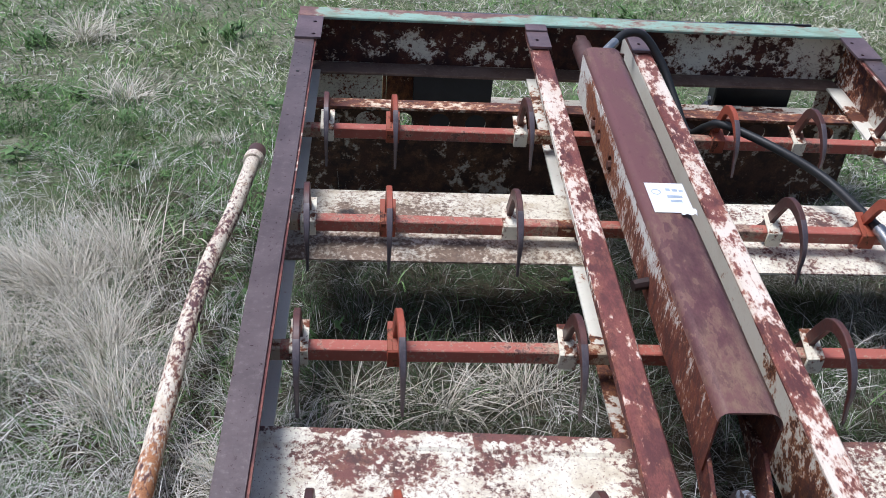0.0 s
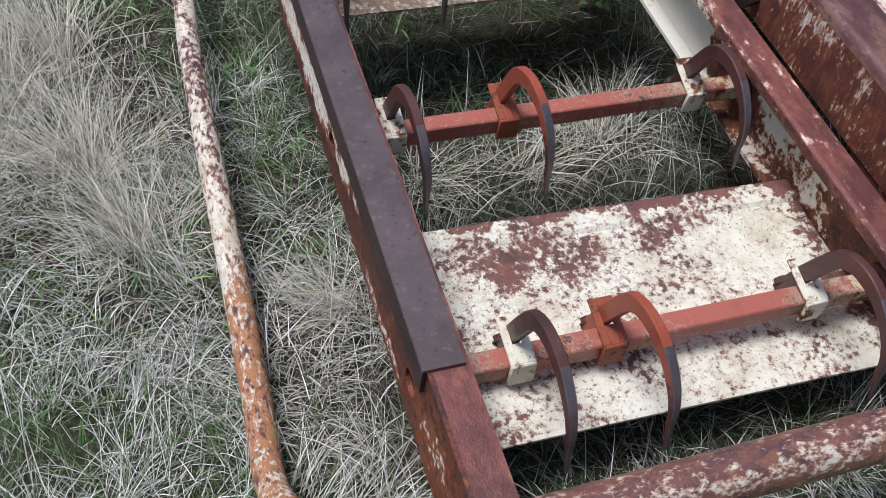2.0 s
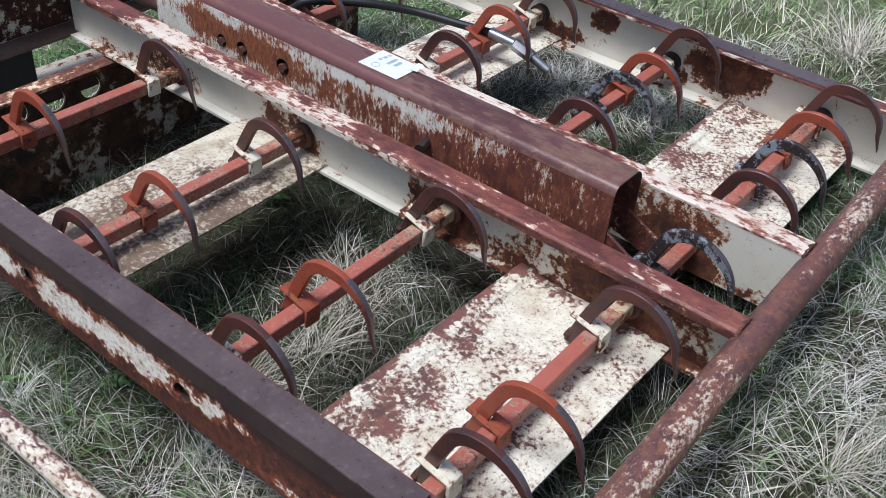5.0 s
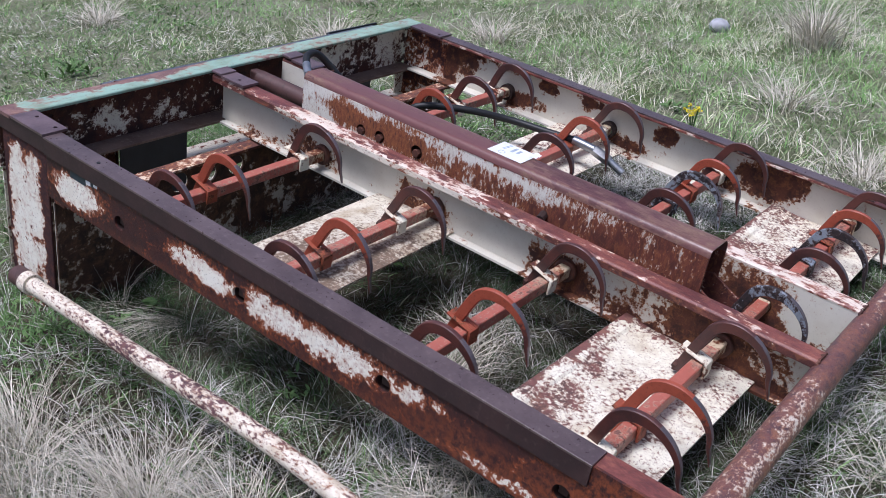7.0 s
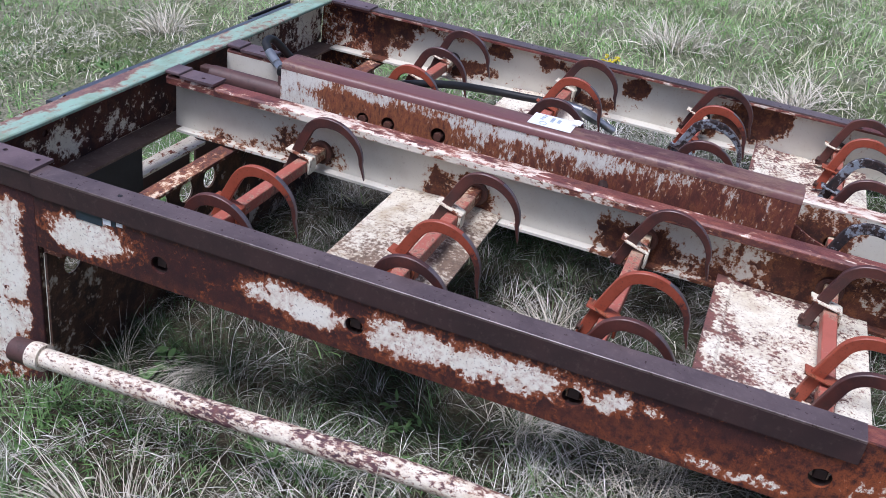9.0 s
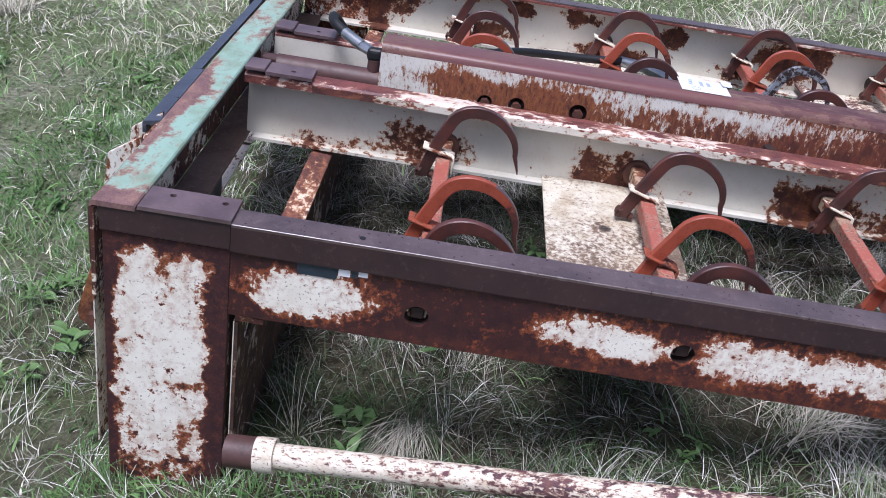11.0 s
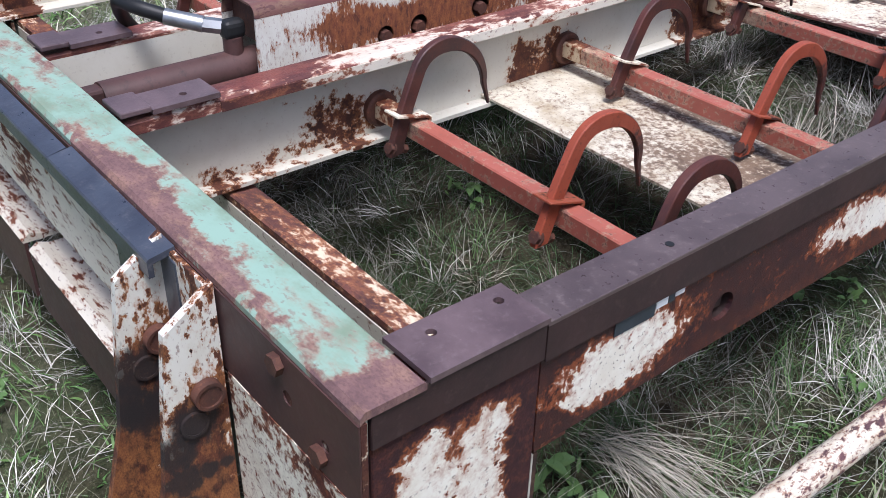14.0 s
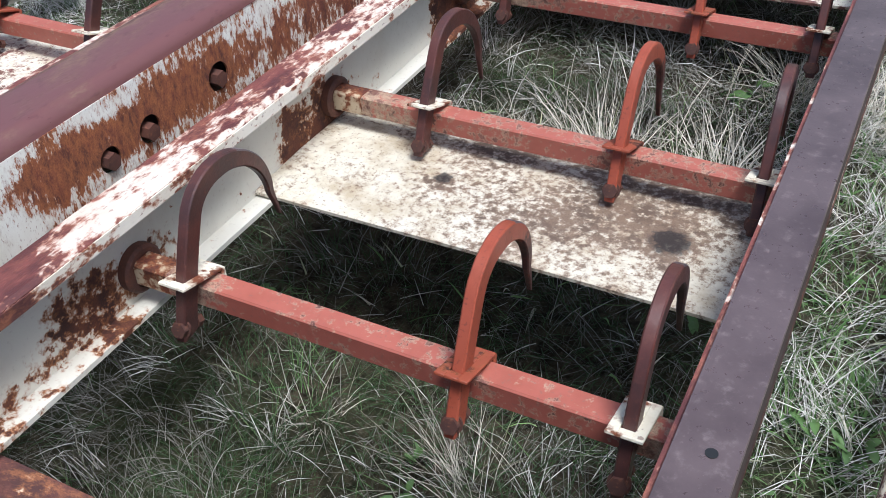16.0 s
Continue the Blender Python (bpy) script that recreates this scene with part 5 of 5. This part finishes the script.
for x, y, n, ln in ((3.72, 2.77, 320, 0.30), (3.44, 0.82, 300, 0.26), (2.52, 5.2, 320, 0.30), (-1.22, 3.6, 300, 0.24), (0.9, 3.4, 240, 0.22), (2.9, 1.7, 260, 0.22), (3.1, 3.6, 300, 0.26), (4.2, 4.4, 320, 0.3), (-0.8, 2.7, 260, 0.2), (2.6, 0.2, 260, 0.24)):
    straw_tuft(x, y, n, ln, 0.10, 40, "dry pale grass tuft among green grass", 0.3, width=(0.003, 0.006))
straw_tuft(4.77, 1.13, 420, 0.42, 0.09, 60, "tall brown dry grass clump standing alone", 0.15, rise=(0.9, 1.5), width=(0.004, 0.008))
for x, y in ((-0.34, 2.24), (-0.43, 2.20)):
    straw_tuft(x, y, 160, 0.07, 0.02, 0, "small brown dead thistle head", 0.0, rise=(0.5, 1.5), width=(0.003, 0.006))


def leaf_strip(length, width, droop):
    """One broad leaf along x: a keeled strip that widens and then narrows to a point."""
    bm = bmesh.new()
    p, ang, rows = Vector((0, 0, 0)), 0.0, []
    for w in (0.25, 0.85, 1.0, 0.7, 0.0):
        keel = Vector((0, 0, -0.16 * width * w))
        side = Vector((0, width * w * 0.5, 0))
        rows.append([bm.verts.new(p - side), bm.verts.new(p + keel), bm.verts.new(p + side)] if w else [bm.verts.new(p)])
        p = p + Vector((math.cos(ang), 0, math.sin(ang))) * (length / 4)
        ang -= droop
    for a, b in zip(rows, rows[1:]):
        if len(b) == 3:
            bm.faces.new((a[0], a[1], b[1], b[0]))
            bm.faces.new((a[1], a[2], b[2], b[1]))
        else:
            bm.faces.new((a[0], a[1], b[0]))
            bm.faces.new((a[1], a[2], b[0]))
    return bm


LEAVES = {}


def weed(x, y, size, leaves, label, broad=0.28):
    """A loose clump: leaves of shared meshes round two or three crowns, the inner ones steeper."""
    plant = new("weed")
    gx, gy, gz = on_ground(x, y)
    plant.location = (gx, gy, gz)
    crowns = [(RNG.normal(0, size * 0.55), RNG.normal(0, size * 0.55)) for _ in range(2 + leaves // 9)]
    for i in range(leaves):
        key = (broad, i % 3)
        az, f = RNG.uniform(0, 360), RNG.random()
        if key not in LEAVES:
            ob = part("leaf", leaf_strip(1.0, broad * (0.8 + 0.25 * key[1]), (0.12, 0.26, 0.42)[key[1]]), M_WEED, plant, smooth=True)
            LEAVES[key] = ob
        else:
            ob = new("leaf", LEAVES[key].data)
            ob.parent = plant
        steep = (12 + 55 * f if broad > 0.2 else 40 + 40 * f) + RNG.uniform(-10, 10)
        ln = size * RNG.uniform(0.45, 1.1) * (1 - 0.3 * f)
        cx, cy = crowns[i % len(crowns)]
        ob.matrix_basis = pose(cx + RNG.normal(0, 0.008), cy + RNG.normal(0, 0.008), 0.008 + 0.03 * RNG.random(), RNG.uniform(-25, 25), -steep, az) @ Matrix.Scale(ln, 4)
    return tagged(plant, label, "weed", "broad-leaved weeds in the grass")


for x, y, size, n in ((-1.40, 3.48, 0.17, 44), (-0.71, 2.37, 0.16, 26), (-0.44, 3.61, 0.17, 44), (-1.03, 2.04, 0.14, 16), (1.62, 4.12, 0.18, 34), (0.38, 2.21, 0.13, 16), (0.30, 2.27, 0.10, 12), (1.30, 2.28, 0.14, 18), (0.15, 1.49, 0.13, 16), (0.17, 2.03, 0.11, 14),
                      (0.12, 0.84, 0.10, 12), (0.82, 1.15, 0.10, 10), (-0.22, 0.32, 0.07, 8), (0.23, 0.38, 0.08, 10), (-0.08, 1.05, 0.09, 10), (0.69, 2.30, 0.12, 14), (0.62, 2.37, 0.12, 14), (0.96, 2.14, 0.12, 14), (0.10, 2.83, 0.14, 18),
                      (0.44, 1.35, 0.09, 10), (0.48, 2.81, 0.13, 16), (0.36, 2.40, 0.11, 12), (-0.95, 2.65, 0.14, 18), (-0.62, 2.0, 0.12, 14), (0.55, 1.45, 0.08, 10), (1.1, 2.5, 0.14, 16), (-0.15, 2.6, 0.13, 16), (2.1, 2.6, 0.14, 18), (2.5, 1.9, 0.13, 16), (3.0, 1.2, 0.14, 18), (3.3, 2.2, 0.15, 18), (2.3, 3.3, 0.16, 20)):
    weed(x, y, size * (0.44 if y < 3 else 0.7), int(n * 1.6), "low green leafy weed growing in grass", 0.14 if size > 0.15 else 0.36)


def flowering_plant(x, y):
    plant = new("yellow_flower")
    gx, gy, gz = on_ground(x, y)
    plant.location = (gx, gy, gz)
    tagged(plant, "small plant with clustered bright yellow flowers on green stems", "flower")
    for i in range(9):
        a = i * 2.4
        top = Vector((0.05 * math.cos(a) * (0.4 + 0.08 * i), 0.05 * math.sin(a) * (0.4 + 0.08 * i), 0.16 + 0.012 * (i % 4)))
        part("stem", tube(bend([(0, 0, -0.01), tuple(top * 0.5 + Vector((0, 0, 0.02))), tuple(top)], 3), 0.0022, 5), M_WEED, plant)
        bm = bmesh.new()
        for j in range(7):
            c = top + Vector((RNG.normal(0, 0.010), RNG.normal(0, 0.010), RNG.uniform(-0.004, 0.014)))
            bmesh.ops.create_icosphere(bm, subdivisions=1, radius=0.0075, matrix=Matrix.Translation(c) @ Matrix.Diagonal((1, 1, 0.6, 1)))
        part("blossom", bm, M_YELLOW, plant)
    return plant


flowering_plant(2.62, 0.95).scale = (0.72, 0.72, 0.85)


def stone(x, y, r):
    bm = bmesh.new()
    bmesh.ops.create_icosphere(bm, subdivisions=3, radius=r)
    for v in bm.verts:
        v.co *= 1 + 0.25 * noise.noise(v.co * 9) + 0.08 * noise.noise(v.co * 30)
        v.co.z *= 0.75
    gx, gy, gz = on_ground(x, y)
    ob = part("stone", bm, M_ROCK, None, "pale grey stone lying in the grass", smooth=True)
    ob.location = (gx, gy, gz + r * 0.55)
    return tagged(ob, category="stone")


stone(4.97, 1.83, 0.07)
